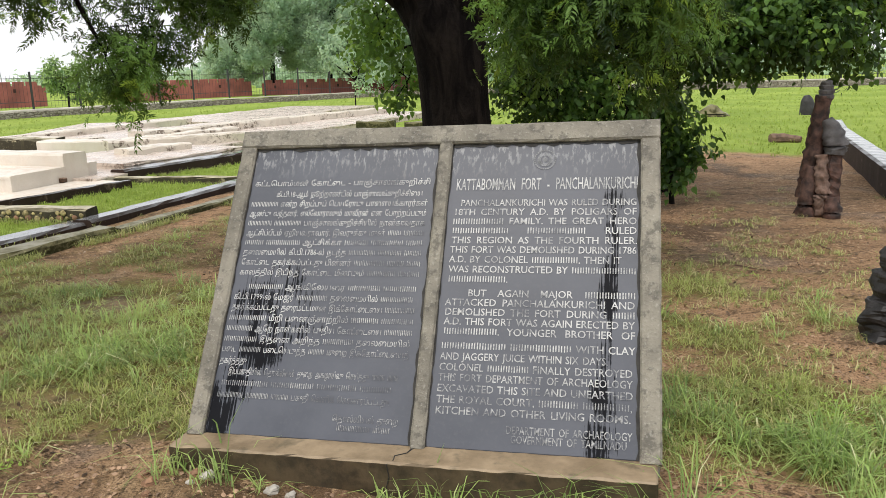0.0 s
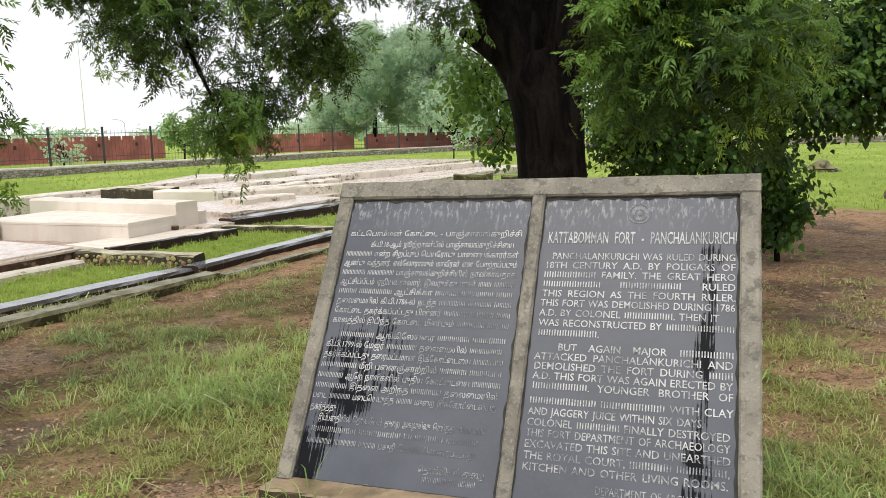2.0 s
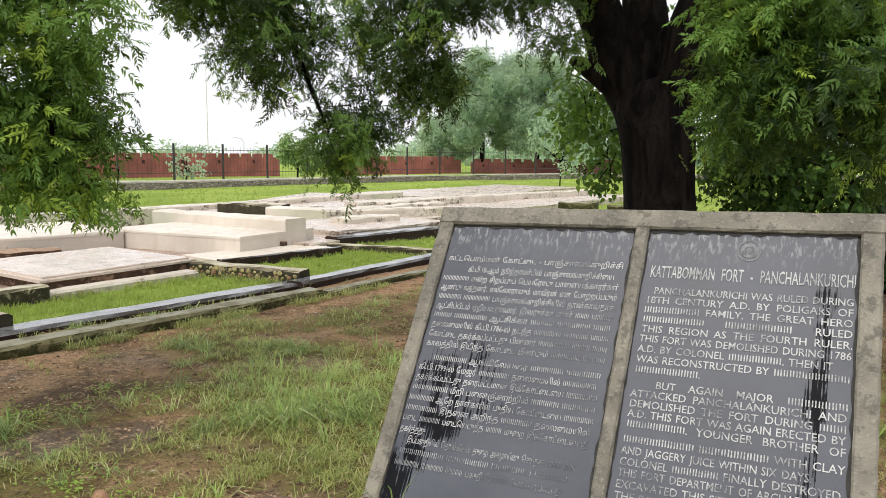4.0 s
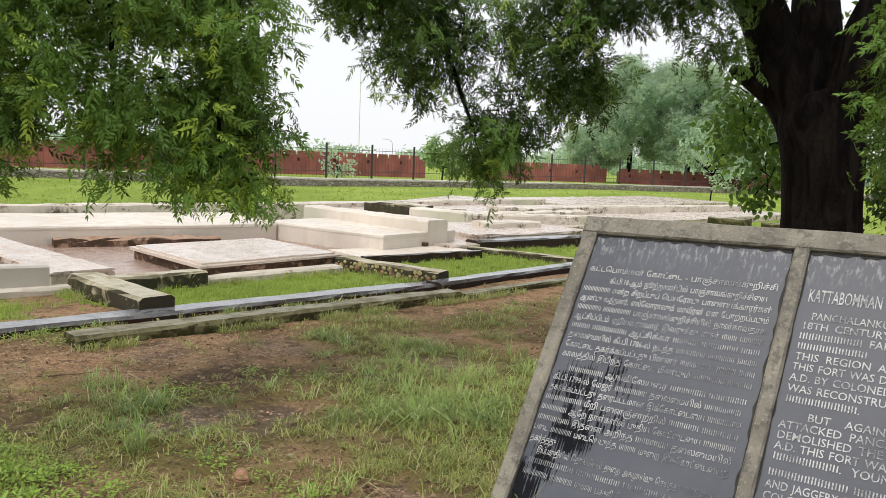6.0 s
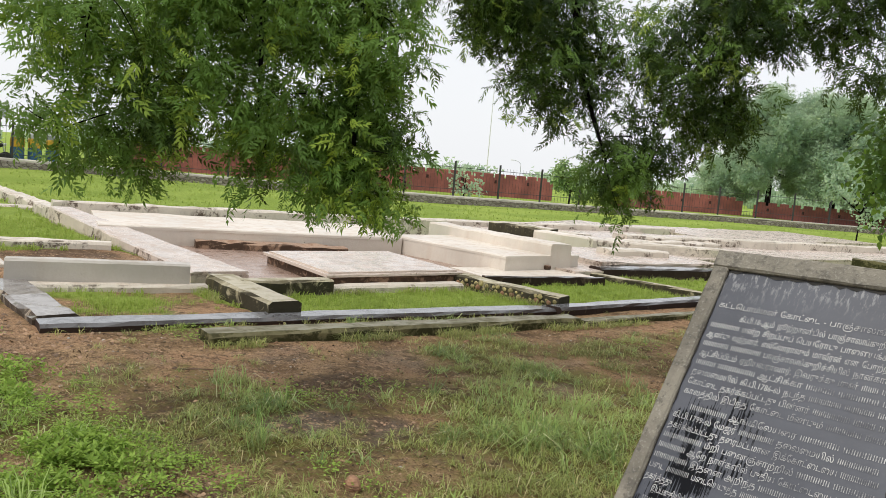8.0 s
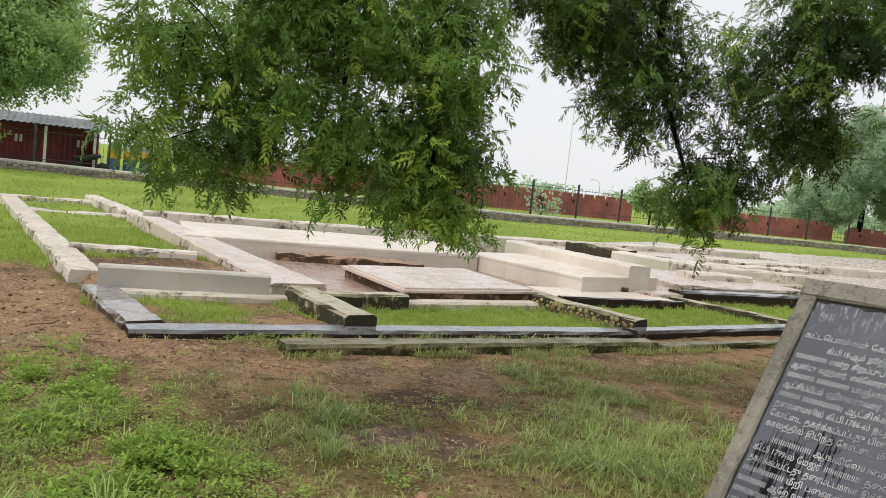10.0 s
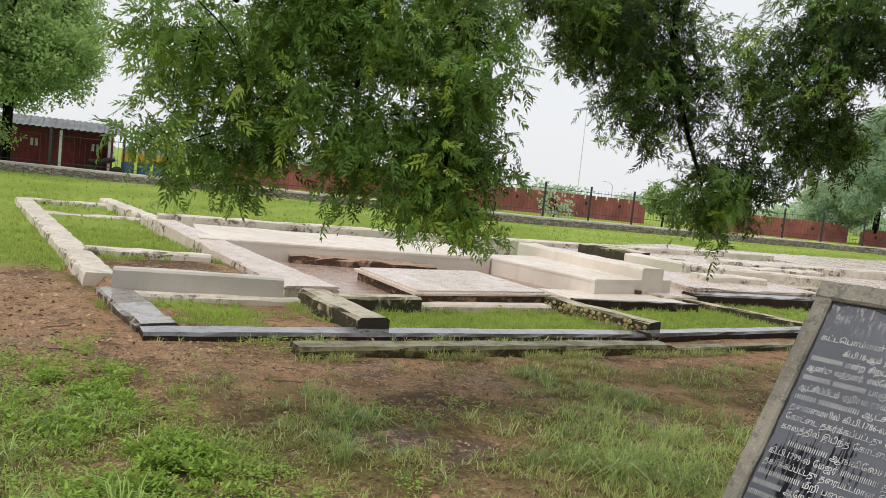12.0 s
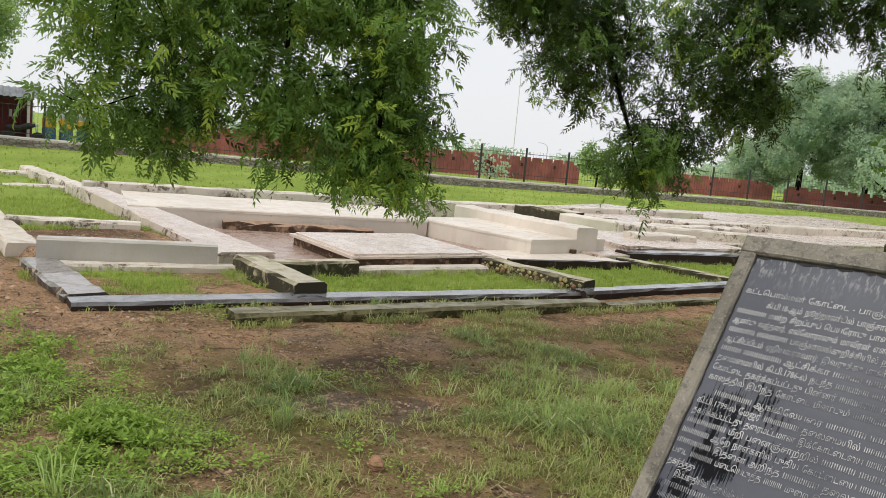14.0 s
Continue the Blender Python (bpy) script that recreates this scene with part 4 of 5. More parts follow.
def neem_template(seed, pairs=6, length=0.23):
    r = random.Random(seed)
    v, f = [], []
    bend = r.uniform(-0.25, 0.25)
    spots = [(0.2 + 0.74 * (i + r.uniform(-0.2, 0.2)) / (pairs - 1), sg) for i in range(pairs) for sg in (1, -1) if r.random() > 0.06] + [(0.97, 0)]
    for s, sg in spots:
        o = np.array((length * s, bend * length * s * s, -0.07 * s * s))
        a = radians(60 - 16 * s + r.uniform(-14, 14)) * (1 if sg else 0.15)
        sg = sg or 1
        d = np.array((math.cos(a), sg * math.sin(a), -0.25 + r.uniform(-0.3, 0.2)))
        side = np.array((sg * math.sin(a), -math.cos(a) * 1.0, r.uniform(-0.5, 0.5)))
        k = len(v)
        v += leaflet(o, d, side * sg, 0.074 * r.uniform(0.8, 1.12), 0.0215, 0.16 * r.uniform(0.4, 1.3))
        f += [(k, k + 1, k + 2, k + 5), (k + 2, k + 3, k + 4, k + 5)]
    k = len(v)
    v += [np.array(p) for p in ((0, -0.0013, 0), (0, 0.0013, 0), (length * 0.5, bend * length * 0.25, -0.017), (length, bend * length + 0.0008, -0.07), (length, bend * length - 0.0008, -0.07), (length * 0.5, bend * length * 0.25 - 0.001, -0.017))]
    f += [(k, k + 1, k + 2, k + 5), (k + 2, k + 3, k + 4, k + 5)]
    return np.array(v), np.array(f)


def heart_template():
    v = np.array([(0, 0, 0), (0.02, 0.042, 0.008), (0.06, 0.036, 0.004), (0.12, 0, -0.02), (0.06, -0.036, 0.004), (0.02, -0.042, 0.008), (0.05, 0, -0.006)])
    f = np.array([(0, 6, 2, 1), (0, 5, 4, 6), (6, 4, 3, 2)])
    return v, f


def clump(lobes, per_m3, size, template, droop=0.6, fresh=0.06, cluster=8, spread=0.13, mean=0.45):
    """Leaves in clusters at twig ends that fill ellipsoid lobes (x, y, z, rx, rz). Returns verts, faces, tints and twig ends."""
    O, D, T, N, tw = [], [], [], [], []
    for (x, y, z, rx, rz) in lobes:
        n = max(3, int(4.19 * rx * rx * rz * per_m3 / cluster))
        p = rng.normal(size=(n, 3))
        p /= np.linalg.norm(p, axis=1)[:, None]
        r = rng.random(n)[:, None] ** (1 / 2.6)
        r *= np.clip(1 + 0.14 * rng.normal(size=(n, 1)), 0.6, 1.18)
        e = np.array((x, y, z)) + p * r * np.array((rx, rx, rz))
        lobe_tint = rng.normal() * 0.08
        tw.append((np.array((x, y, z)), e))
        c = np.repeat(e, cluster, axis=0) + rng.normal(size=(n * cluster, 3)) * spread * np.array((0.6, 0.6, 0.6))
        dd = rng.normal(size=(n * cluster, 3)) + np.repeat(p, cluster, axis=0) * 0.7
        dd /= np.linalg.norm(dd, axis=1)[:, None]
        dd[:, 2] -= droop
        # tint noise imitates lit and shaded masses; upper leaves of a lobe are lighter
        shade_spray = np.array([noise.noise(Vector(q) * (1.1 / max(rx, 0.36))) for q in e])
        base = np.repeat(mean + lobe_tint + 0.8 * shade_spray + 0.14 * rng.normal(size=n) + 0.14 * p[:, 2], cluster)
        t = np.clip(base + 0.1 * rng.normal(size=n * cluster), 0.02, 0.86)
        young = np.repeat(rng.random(n) < fresh, cluster)
        t[young] = 0.9 + 0.1 * rng.random(int(young.sum()))
        O.append(c), D.append(dd), T.append(t), N.append(np.repeat(p, cluster, axis=0))
    O, D, T = np.concatenate(O), np.concatenate(D), np.concatenate(T)
    up = np.concatenate(N) * 0.9 + np.array((0, 0, 0.55)) + rng.normal(size=O.shape) * 0.5
    kinds = template if isinstance(template, list) else [template]
    vs, fs, ts, base = [], [], [], 0
    for i, (tv, tf) in enumerate(kinds):
        s = slice(i, None, len(kinds))
        v, f = scatter(tv, tf, O[s], frames_from(D[s], rng, up[s]), size * (0.7 + 0.5 * rng.random(len(O[s]))))
        vs.append(v), fs.append(f + base), ts.append(np.repeat(T[s], len(tv)))
        base += len(v)
    return np.concatenate(vs), np.concatenate(fs), np.concatenate(ts), tw


def twigs_bm(tw, share, r0, r1, bm=None, wob=0.08):
    bm = bm or bmesh.new()
    pick = random.Random(4)
    for c0, ends in tw:
        for e in ends:
            if pick.random() < share:
                c = c0 + np.array((0, 0, pick.uniform(-2.2, 3.0) * wob))
                mid = (c + e) / 2 + np.array([pick.uniform(-wob, wob) for _ in range(3)]) + np.array((0, 0, wob * 0.6))
                tube_bm(spline([c, mid, e], 5), [r0, r0 * 0.8, (r0 + r1) / 2, r1 * 1.4, r1], 4, bm)
    return bm


NEEM_L = [(-3.97, -0.80, 2.20, 0.36, 0.38), (-4.10, -0.86, 1.62, 0.24, 0.32), (-4.10, -0.26, 1.74, 0.41, 0.47),
          (-4.10, 0.20, 2.47, 0.60, 0.48), (-3.87, 0.33, 1.68, 0.42, 0.34), (-3.61, 0.85, 1.72, 0.42, 0.40),
          (-3.63, 0.87, 2.42, 0.48, 0.51), (-3.56, 0.74, 1.30, 0.27, 0.25), (-3.39, 1.06, 1.24, 0.16, 0.08), (-3.46, 0.93, 1.38, 0.22, 0.20),
          (-3.54, 0.77, 1.45, 0.24, 0.15), (-3.95, -0.30, 2.95, 0.45, 0.35), (-4.0, 0.6, 3.1, 0.45, 0.3)]
NEEM_M = [(-3.38, 2.45, 2.89, 0.54, 0.48), (-3.6, 2.15, 2.85, 0.34, 0.36), (-3.8, 1.9, 3.1, 0.42, 0.2), (-3.18, 2.55, 2.30, 0.44, 0.37), (-2.44, 3.10, 2.64, 0.44, 0.56), (-2.95, 2.76, 2.62, 0.24, 0.36), (-2.19, 3.33, 3.07, 0.40, 0.28),
          (-2.74, 2.77, 1.57, 0.30, 0.24), (-2.72, 2.80, 1.62, 0.26, 0.20), (-2.76, 2.75, 1.52, 0.24, 0.17), (-2.69, 2.91, 1.93, 0.30, 0.28), (-2.28, 3.45, 2.17, 0.40, 0.36),
          (-1.86, 3.64, 2.92, 0.33, 0.25), (-1.52, 3.88, 2.86, 0.36, 0.28), (-2.04, 3.38, 2.76, 0.35, 0.25),
          (-1.35, 4.15, 2.52, 0.26, 0.26), (-1.7, 3.6, 3.3, 0.5, 0.25), (-3.5, 1.8, 3.0, 0.34, 0.2), (-3.3, 2.05, 2.75, 0.22, 0.2),
          (-2.52, 3.0, 1.78, 0.24, 0.22), (-1.3, 4.0, 3.3, 0.5, 0.3), (-0.95, 4.1, 3.15, 0.36, 0.22)]
NEEM_R = [(0.32, 2.89, 1.92, 0.40, 0.30), (0.92, 2.79, 1.92, 0.44, 0.34), (1.10, 2.80, 1.55, 0.22, 0.20),
          (0.50, 2.62, 1.74, 0.26, 0.16), (1.15, 3.06, 2.1, 0.48, 0.34), (0.6, 3.0, 2.5, 0.6, 0.4), (0.24, 2.91, 2.25, 0.34, 0.4), (0.12, 2.80, 1.72, 0.2, 0.18),
          (1.25, 2.9, 1.72, 0.22, 0.24)]
crown_rng = random.Random(11)
NEEM_UP = []
for i in range(14):
    a, r = crown_rng.uniform(0, 2 * math.pi), crown_rng.uniform(0.5, 3.4)
    NEEM_UP.append((-0.8 + math.cos(a) * r, 5.6 + math.sin(a) * r, 5.9 - 0.10 * r * r + crown_rng.uniform(-0.4, 0.8), 0.95, 0.55))
SIMPLE = (np.array([(0, 0, 0), (0.05, 0.04, 0.006), (0.12, 0, -0.015), (0.05, -0.04, 0.006)]), np.array([(0, 1, 2, 3)]))
NEEM_T = [neem_template(i) for i in range(4)]

# ---- the neem tree ----
neem = thing("neem_tree", "large neem tree with dark wet trunk and drooping branches", "tree")
bm = tube_bm(spline([(-0.52, 4.95, -0.15), (-0.56, 4.9, 0.3), (-0.58, 4.88, 1.1), (-0.62, 4.86, 1.7), (-0.74, 4.82, 2.2)], 16),
             [0.52, 0.45, 0.40, 0.37, 0.355, 0.345, 0.34, 0.335, 0.33, 0.33, 0.335, 0.34, 0.345, 0.34, 0.30, 0.26], 18)
for v in bm.verts:
    k = noise.noise(Vector((v.co.x * 3, v.co.y * 3, v.co.z * 1.1)))
    c = Vector((-0.6, 4.88, v.co.z))
    v.co += (v.co - c).normalized() * k * 0.06
part("trunk", bm, M_BARK, neem, smooth=True)
NEEM_LIMBS = [
    ([(-0.64, 4.88, 1.5), (-0.74, 4.84, 1.9), (-1.0, 4.74, 2.4), (-1.2, 4.66, 2.95), (-1.6, 4.4, 3.6), (-2.1, 3.9, 4.35)], 0.29, 0.13),
    ([(-0.58, 4.88, 1.5), (-0.53, 4.85, 1.9), (-0.42, 4.8, 2.35), (-0.27, 4.77, 2.86), (0.1, 4.8, 3.5), (0.5, 4.95, 4.3)], 0.28, 0.12),
    ([(-0.66, 4.92, 1.8), (-0.77, 4.95, 2.6), (-0.84, 5.1, 3.4), (-0.9, 5.6, 4.6)], 0.27, 0.13),
    ([(-0.85, 4.8, 2.05), (-1.12, 4.66, 2.26), (-1.3, 4.62, 2.36), (-1.38, 4.6, 2.4)], 0.15, 0.03),
    ([(-1.5, 4.4, 3.6), (-2.3, 3.6, 4.4), (-3.4, 1.9, 4.5), (-4.1, 0.3, 3.6), (-4.15, -0.5, 2.5)], 0.13, 0.02),
    ([(-2.3, 3.6, 4.4), (-3.1, 2.8, 3.8), (-3.1, 2.6, 2.7), (-2.8, 2.75, 1.7)], 0.07, 0.01),
    ([(-3.4, 1.9, 4.5), (-3.6, 1.2, 3.2), (-3.62, 0.9, 2.1), (-3.5, 0.8, 1.4)], 0.05, 0.007),
    ([(-4.1, 0.3, 3.6), (-3.95, 0.3, 2.6), (-3.9, 0.3, 1.75)], 0.035, 0.007),
    ([(-0.05, 4.78, 3.2), (0.3, 3.9, 3.6), (0.8, 3.1, 2.7), (1.0, 2.85, 1.9)], 0.08, 0.012),
    ([(-0.42, 4.75, 1.95), (-0.1, 4.72, 2.15), (0.1, 4.6, 2.7), (0.3, 4.0, 3.6)], 0.07, 0.03),
    ([(-0.3, 4.8, 3.0), (-0.6, 5.4, 4.2), (-0.9, 6.2, 5.2)], 0.13, 0.05),
]
for pts, r0, r1 in NEEM_LIMBS:
    n = len(pts) * 5
    part("limb", tube_bm(spline(pts, n), [r0 + (r1 - r0) * i / (n - 1) for i in range(n)], 10), M_BARK, neem, smooth=True)
# the last value paints in light: left mass lit, middle and right shaded
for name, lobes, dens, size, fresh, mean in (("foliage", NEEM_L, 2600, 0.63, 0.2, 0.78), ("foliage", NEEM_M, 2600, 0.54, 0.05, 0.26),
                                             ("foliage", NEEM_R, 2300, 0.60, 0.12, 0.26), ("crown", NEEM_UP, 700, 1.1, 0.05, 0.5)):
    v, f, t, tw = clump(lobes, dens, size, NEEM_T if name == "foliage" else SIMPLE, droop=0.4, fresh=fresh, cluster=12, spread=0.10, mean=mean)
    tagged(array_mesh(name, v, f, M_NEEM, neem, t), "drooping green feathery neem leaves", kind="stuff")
    tagged(part("twig", twigs_bm(tw, 0.16 if name == "foliage" else 0.12, 0.005, 0.002), M_BARK, neem), kind="stuff")

# ---- broad-leaved tree behind ----
broad = thing("broadleaf_tree", "dark green broad-leaved tree with low branches", "tree")
B_LOBES = [(-1.65, 6.3, 1.98, 0.42, 0.48), (-1.36, 6.2, 1.42, 0.32, 0.36), (0.16, 6.6, 1.30, 0.70, 0.62), (1.01, 6.6, 1.12, 0.70, 0.55),
           (1.86, 6.5, 1.80, 0.90, 0.52), (2.75, 6.3, 1.86, 0.80, 0.46), (2.3, 6.4, 1.44, 0.26, 0.22), (3.40, 6.6, 1.60, 0.36, 0.34),
           (3.5, 6.6, 2.0, 0.55, 0.42), (1.2, 6.9, 2.6, 1.1, 0.6), (2.9, 7.0, 2.7, 1.0, 0.6), (-0.4, 7.2, 2.6, 1.0, 0.6), (0.4, 6.9, 0.85, 0.6, 0.25),
           (2.2, 6.7, 2.25, 0.9, 0.5), (3.4, 6.8, 2.5, 0.9, 0.5), (2.9, 6.5, 1.78, 0.6, 0.35), (-1.5, 5.75, 2.1, 0.34, 0.5), (-1.36, 5.8, 1.45, 0.22, 0.3),
           (0.3, 8.2, 1.8, 1.0, 0.8)]
HEART = heart_template()
part("trunk", tube_bm(spline([(1.55, 7.6, -0.1), (1.6, 7.55, 0.8), (1.65, 7.4, 1.6), (1.5, 7.2, 2.4)], 10), [0.14, 0.13, 0.12, 0.12, 0.11, 0.11, 0.1, 0.1, 0.09, 0.08], 10), M_BARK, broad, smooth=True)
for e in ((0.2, 6.7, 1.5), (1.0, 6.7, 1.4), (2.7, 6.4, 2.0), (-1.4, 6.4, 1.8), (3.4, 6.6, 1.8)):
    part("limb", tube_bm(spline([(1.6, 7.4, 1.5), ((1.6 + e[0]) / 2, (7.4 + e[1]) / 2, max(1.9, e[2] + 0.3)), e], 10), [0.07 - 0.006 * i for i in range(10)], 8), M_BARK, broad, smooth=True)
# left lobes tinted bright as backlit, the others dark as shaded
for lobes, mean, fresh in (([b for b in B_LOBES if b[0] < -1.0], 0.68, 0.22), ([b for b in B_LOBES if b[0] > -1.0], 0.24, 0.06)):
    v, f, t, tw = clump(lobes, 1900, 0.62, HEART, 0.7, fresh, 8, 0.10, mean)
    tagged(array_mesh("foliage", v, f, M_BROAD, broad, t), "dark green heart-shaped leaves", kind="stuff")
    tagged(part("twig", twigs_bm(tw, 0.12, 0.008, 0.003), M_BARK, broad), kind="stuff")

bush = thing("bush", "low dark green broad-leaved bush on bare earth", "bush")
v, f, t, tw = clump([(1.72, 6.6, 0.62, 0.34, 0.34), (1.5, 6.7, 0.93, 0.36, 0.38), (1.62, 6.6, 0.36, 0.26, 0.2)], 3000, 0.7, HEART, 0.7, 0.02, 7, 0.08, 0.26)
tagged(array_mesh("foliage", v, f, M_BROAD, bush, t), "dark green leaves", kind="stuff")
part("stem", tube_bm(spline([(1.62, 6.66, -0.1), (1.6, 6.66, 0.4), (1.6, 6.65, 0.9)], 6), [0.04, 0.035, 0.03, 0.025, 0.02, 0.015], 6), M_BARK, bush)


# ---- distant trees ----

def far_tree(name, x, y, lobes, height, label, leaf=1.0, dens=1.0, category="tree", girth=0.02, material=None, low=0.2, lobe=0.14, mean=0.45, spread=0.34):
    tree = thing(name, label, category, m=Matrix.Translation((x, y, 0)))
    part("trunk", tube_bm([(0, 0, -0.2), (0.05, 0, height * 0.3), (0, 0.1, height * 0.65)], [girth * 1.2 * height, girth * height, 0.012 * height], 8), M_BARK, tree)
    out = []
    lrng = random.Random(int(x * 7 + y))
    for i in range(lobes):
        a, r = lrng.uniform(0, 6.28), height * spread * math.sqrt(lrng.random())
        h = height * lrng.uniform(low, 0.92)
        k = height * lobe * (1.15 - 0.5 * abs(h / height - 0.55))
        out.append((math.cos(a) * r, math.sin(a) * r, h, k * 1.15, k))
        part("limb", tube_bm([(0.02, 0.05, height * 0.35), (math.cos(a) * r, math.sin(a) * r, h)], [0.018 * height, 0.004 * height], 5), M_BARK, tree)
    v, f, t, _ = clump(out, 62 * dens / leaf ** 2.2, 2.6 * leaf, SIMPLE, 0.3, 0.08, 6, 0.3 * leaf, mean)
    tagged(array_mesh("crown", v, f, material or M_HAZELEAF, tree, t), "green leaf clumps", kind="stuff")
    return tree


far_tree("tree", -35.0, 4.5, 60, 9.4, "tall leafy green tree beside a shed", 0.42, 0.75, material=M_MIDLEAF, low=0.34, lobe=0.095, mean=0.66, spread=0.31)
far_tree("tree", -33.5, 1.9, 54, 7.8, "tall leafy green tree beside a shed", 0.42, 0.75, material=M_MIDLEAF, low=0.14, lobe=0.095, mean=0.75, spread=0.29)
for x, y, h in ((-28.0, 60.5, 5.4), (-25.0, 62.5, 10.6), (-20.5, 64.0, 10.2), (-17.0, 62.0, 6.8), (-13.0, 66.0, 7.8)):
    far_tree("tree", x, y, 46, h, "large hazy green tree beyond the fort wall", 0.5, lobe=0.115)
far_tree("tree", -10.36, 35.8, 8, 3.7, "slender pale green sapling on the lawn", 0.5, 0.8, girth=0.009)
far_tree("bush", -25.2, 26.0, 7, 1.9, "yellow-green bush before the red wall", 0.6, 1.5, "bush")
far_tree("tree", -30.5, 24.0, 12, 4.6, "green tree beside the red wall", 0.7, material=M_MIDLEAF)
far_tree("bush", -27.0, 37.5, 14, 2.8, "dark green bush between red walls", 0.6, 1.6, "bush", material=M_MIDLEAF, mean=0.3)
wrng = random.Random(5)
woods = []
for i in range(170):
    a = radians(wrng.uniform(60, 195))
    r = wrng.uniform(110, 190)
    k = wrng.uniform(1.5, 3.4)
    woods.append((math.cos(a) * r, math.sin(a) * r, k * 0.5, k * 1.7, k * 0.7))
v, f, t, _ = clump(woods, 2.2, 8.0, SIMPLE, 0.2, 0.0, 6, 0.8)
tagged(array_mesh("far_woods", v, f, M_HAZELEAF, None, t), "distant band of grey-green woods", "trees", kind="stuff")

# ---- carved stone pillars and loose stones ----
M_PILLAR = plain("weathered_brown_stone", (0.07, 0.037, 0.028), 0.75, 0.75, 13, bump=1.0)
M_PILLAR_KNOB = plain("worn_pale_stone", (0.17, 0.11, 0.085), 0.8, 0.5, 14, bump=0.8)
M_PILLAR_GREY = plain("weathered_grey_stone", (0.085, 0.08, 0.082), 0.65, 0.4, 8, bump=0.7)
M_BLACKSTONE = plain("black_carved_stone", (0.022, 0.02, 0.02), 0.55, 0.5, 9, bump=0.8)
M_STONE = plain("reddish_field_stone", (0.30, 0.17, 0.10), 0.85, 0.4, 12, bump=0.6)
M_WOOD = plain("grey_old_wood", (0.16, 0.10, 0.07), 0.8, 0.4, 9, bump=0.6)


def rough_column(points, radii, sides=12, amp=0.2, freq=7.0, flat=0.8):
    n = len(points) * 6
    pts = spline(points, n)
    rad = [np.interp(i / (n - 1) * (len(radii) - 1), range(len(radii)), radii) for i in range(n)]
    bm = tube_bm(pts, rad, sides)
    for v in bm.verts:
        c = min(pts, key=lambda p: (p - v.co).length)
        d = v.co - c
        v.co = c + Vector((d.x, d.y * flat, d.z)) * (1 + amp * noise.noise(v.co * freq) + amp * 0.5 * noise.noise(v.co * freq * 2.7))
    return bm


pillar = thing("stone_pillar", "weathered brown carved stone pillar leaning on bare earth", "pillar")
part("shaft", rough_column([(2.91, 6.0, -0.1), (2.91, 6.0, 0.3), (2.93, 5.98, 0.6), (2.95, 5.95, 0.95), (2.975, 5.93, 1.2)],
                           [0.12, 0.115, 0.10, 0.085, 0.075], 30, 0.34, 15.0), M_PILLAR, pillar, smooth=True)
cap = bmesh.new()
for z, r in ((1.19, 0.075), (1.235, 0.072), (1.28, 0.062), (1.32, 0.048)):
    tube_bm([(2.985, 5.93, z - 0.02), (2.985, 5.93, z + 0.012), (2.985, 5.93, z + 0.024)], [r, r * 1.06, r * 0.8], 14, cap)
for v in cap.verts:
    v.co += Vector((1, 1, 0.6)) * 0.018 * noise.noise(v.co * 14)
part("cap", cap, M_PILLAR_GREY, pillar, "ringed grey stone cap")
block = box_bm(3.02, 3.15, 5.80, 5.96, -0.1, 0.70, 0.02, 2)
bmesh.ops.subdivide_edges(block, edges=[e for e in block.edges if e.calc_length() > 0.3], cuts=14)
for v in block.verts:
    v.co += Vector((1, 1, 0)) * 0.025 * noise.noise(v.co * 13) + Vector((0.02 * (0.7 - v.co.z), 0, 0))
part("front_block", block, M_PILLAR, pillar, "upright red-brown stone block")
part("head", rough_column([(3.08, 5.86, 0.62), (3.085, 5.86, 0.72), (3.06, 5.87, 0.84), (3.0, 5.89, 0.97)], [0.10, 0.115, 0.10, 0.05], 26, 0.3, 13.0), M_PILLAR_GREY, pillar, "rounded grey stone head", smooth=True)
part("foot_stone", rough_column([(3.08, 5.76, -0.05), (3.08, 5.76, 0.1), (3.07, 5.77, 0.2)], [0.085, 0.085, 0.06], 16, 0.3, 16.0), M_PILLAR, pillar, smooth=True)
part("foot_stone", rough_column([(2.87, 5.88, -0.05), (2.87, 5.88, 0.2), (2.90, 5.90, 0.5)], [0.085, 0.085, 0.05], 18, 0.36, 15.0), M_PILLAR, pillar, smooth=True)
part("carving", rough_column([(2.97, 5.84, 0.0), (2.99, 5.82, 0.2), (2.975, 5.83, 0.4), (2.97, 5.85, 0.62)], [0.06, 0.075, 0.06, 0.05], 24, 0.7, 20.0), M_PILLAR_KNOB, pillar, "worn pale carving", smooth=True)

tagged(part("carved_stone", rough_column([(2.33, 1.95, -0.1), (2.33, 1.95, 0.08), (2.33, 1.95, 0.2), (2.33, 1.95, 0.22), (2.33, 1.95, 0.36), (2.33, 1.95, 0.39), (2.33, 1.95, 0.47), (2.33, 1.95, 0.53)],
                                                     [0.16, 0.165, 0.14, 0.115, 0.13, 0.095, 0.105, 0.06], 16, 0.3, 11.0, 0.95), M_BLACKSTONE),
                   "small black tiered carved stone on bare earth", "stone")
tagged(part("standing_stone", rough_column([(7.36, 23.45, -0.15), (7.34, 23.45, 0.15), (7.32, 23.45, 0.4), (7.3, 23.45, 0.56)], [0.25, 0.23, 0.18, 0.08], 14, 0.12, 3.0), M_BLACKSTONE, smooth=True), "small dark standing stone in grass", "stone")
tagged(part("fallen_block", rough_column([(4.3, 14.2, 0.05), (4.55, 14.25, 0.06), (4.85, 14.1, 0.04)], [0.1, 0.11, 0.07], 9, 0.2, 4.0), M_WOOD), "brown fallen stone block in grass", "stone")
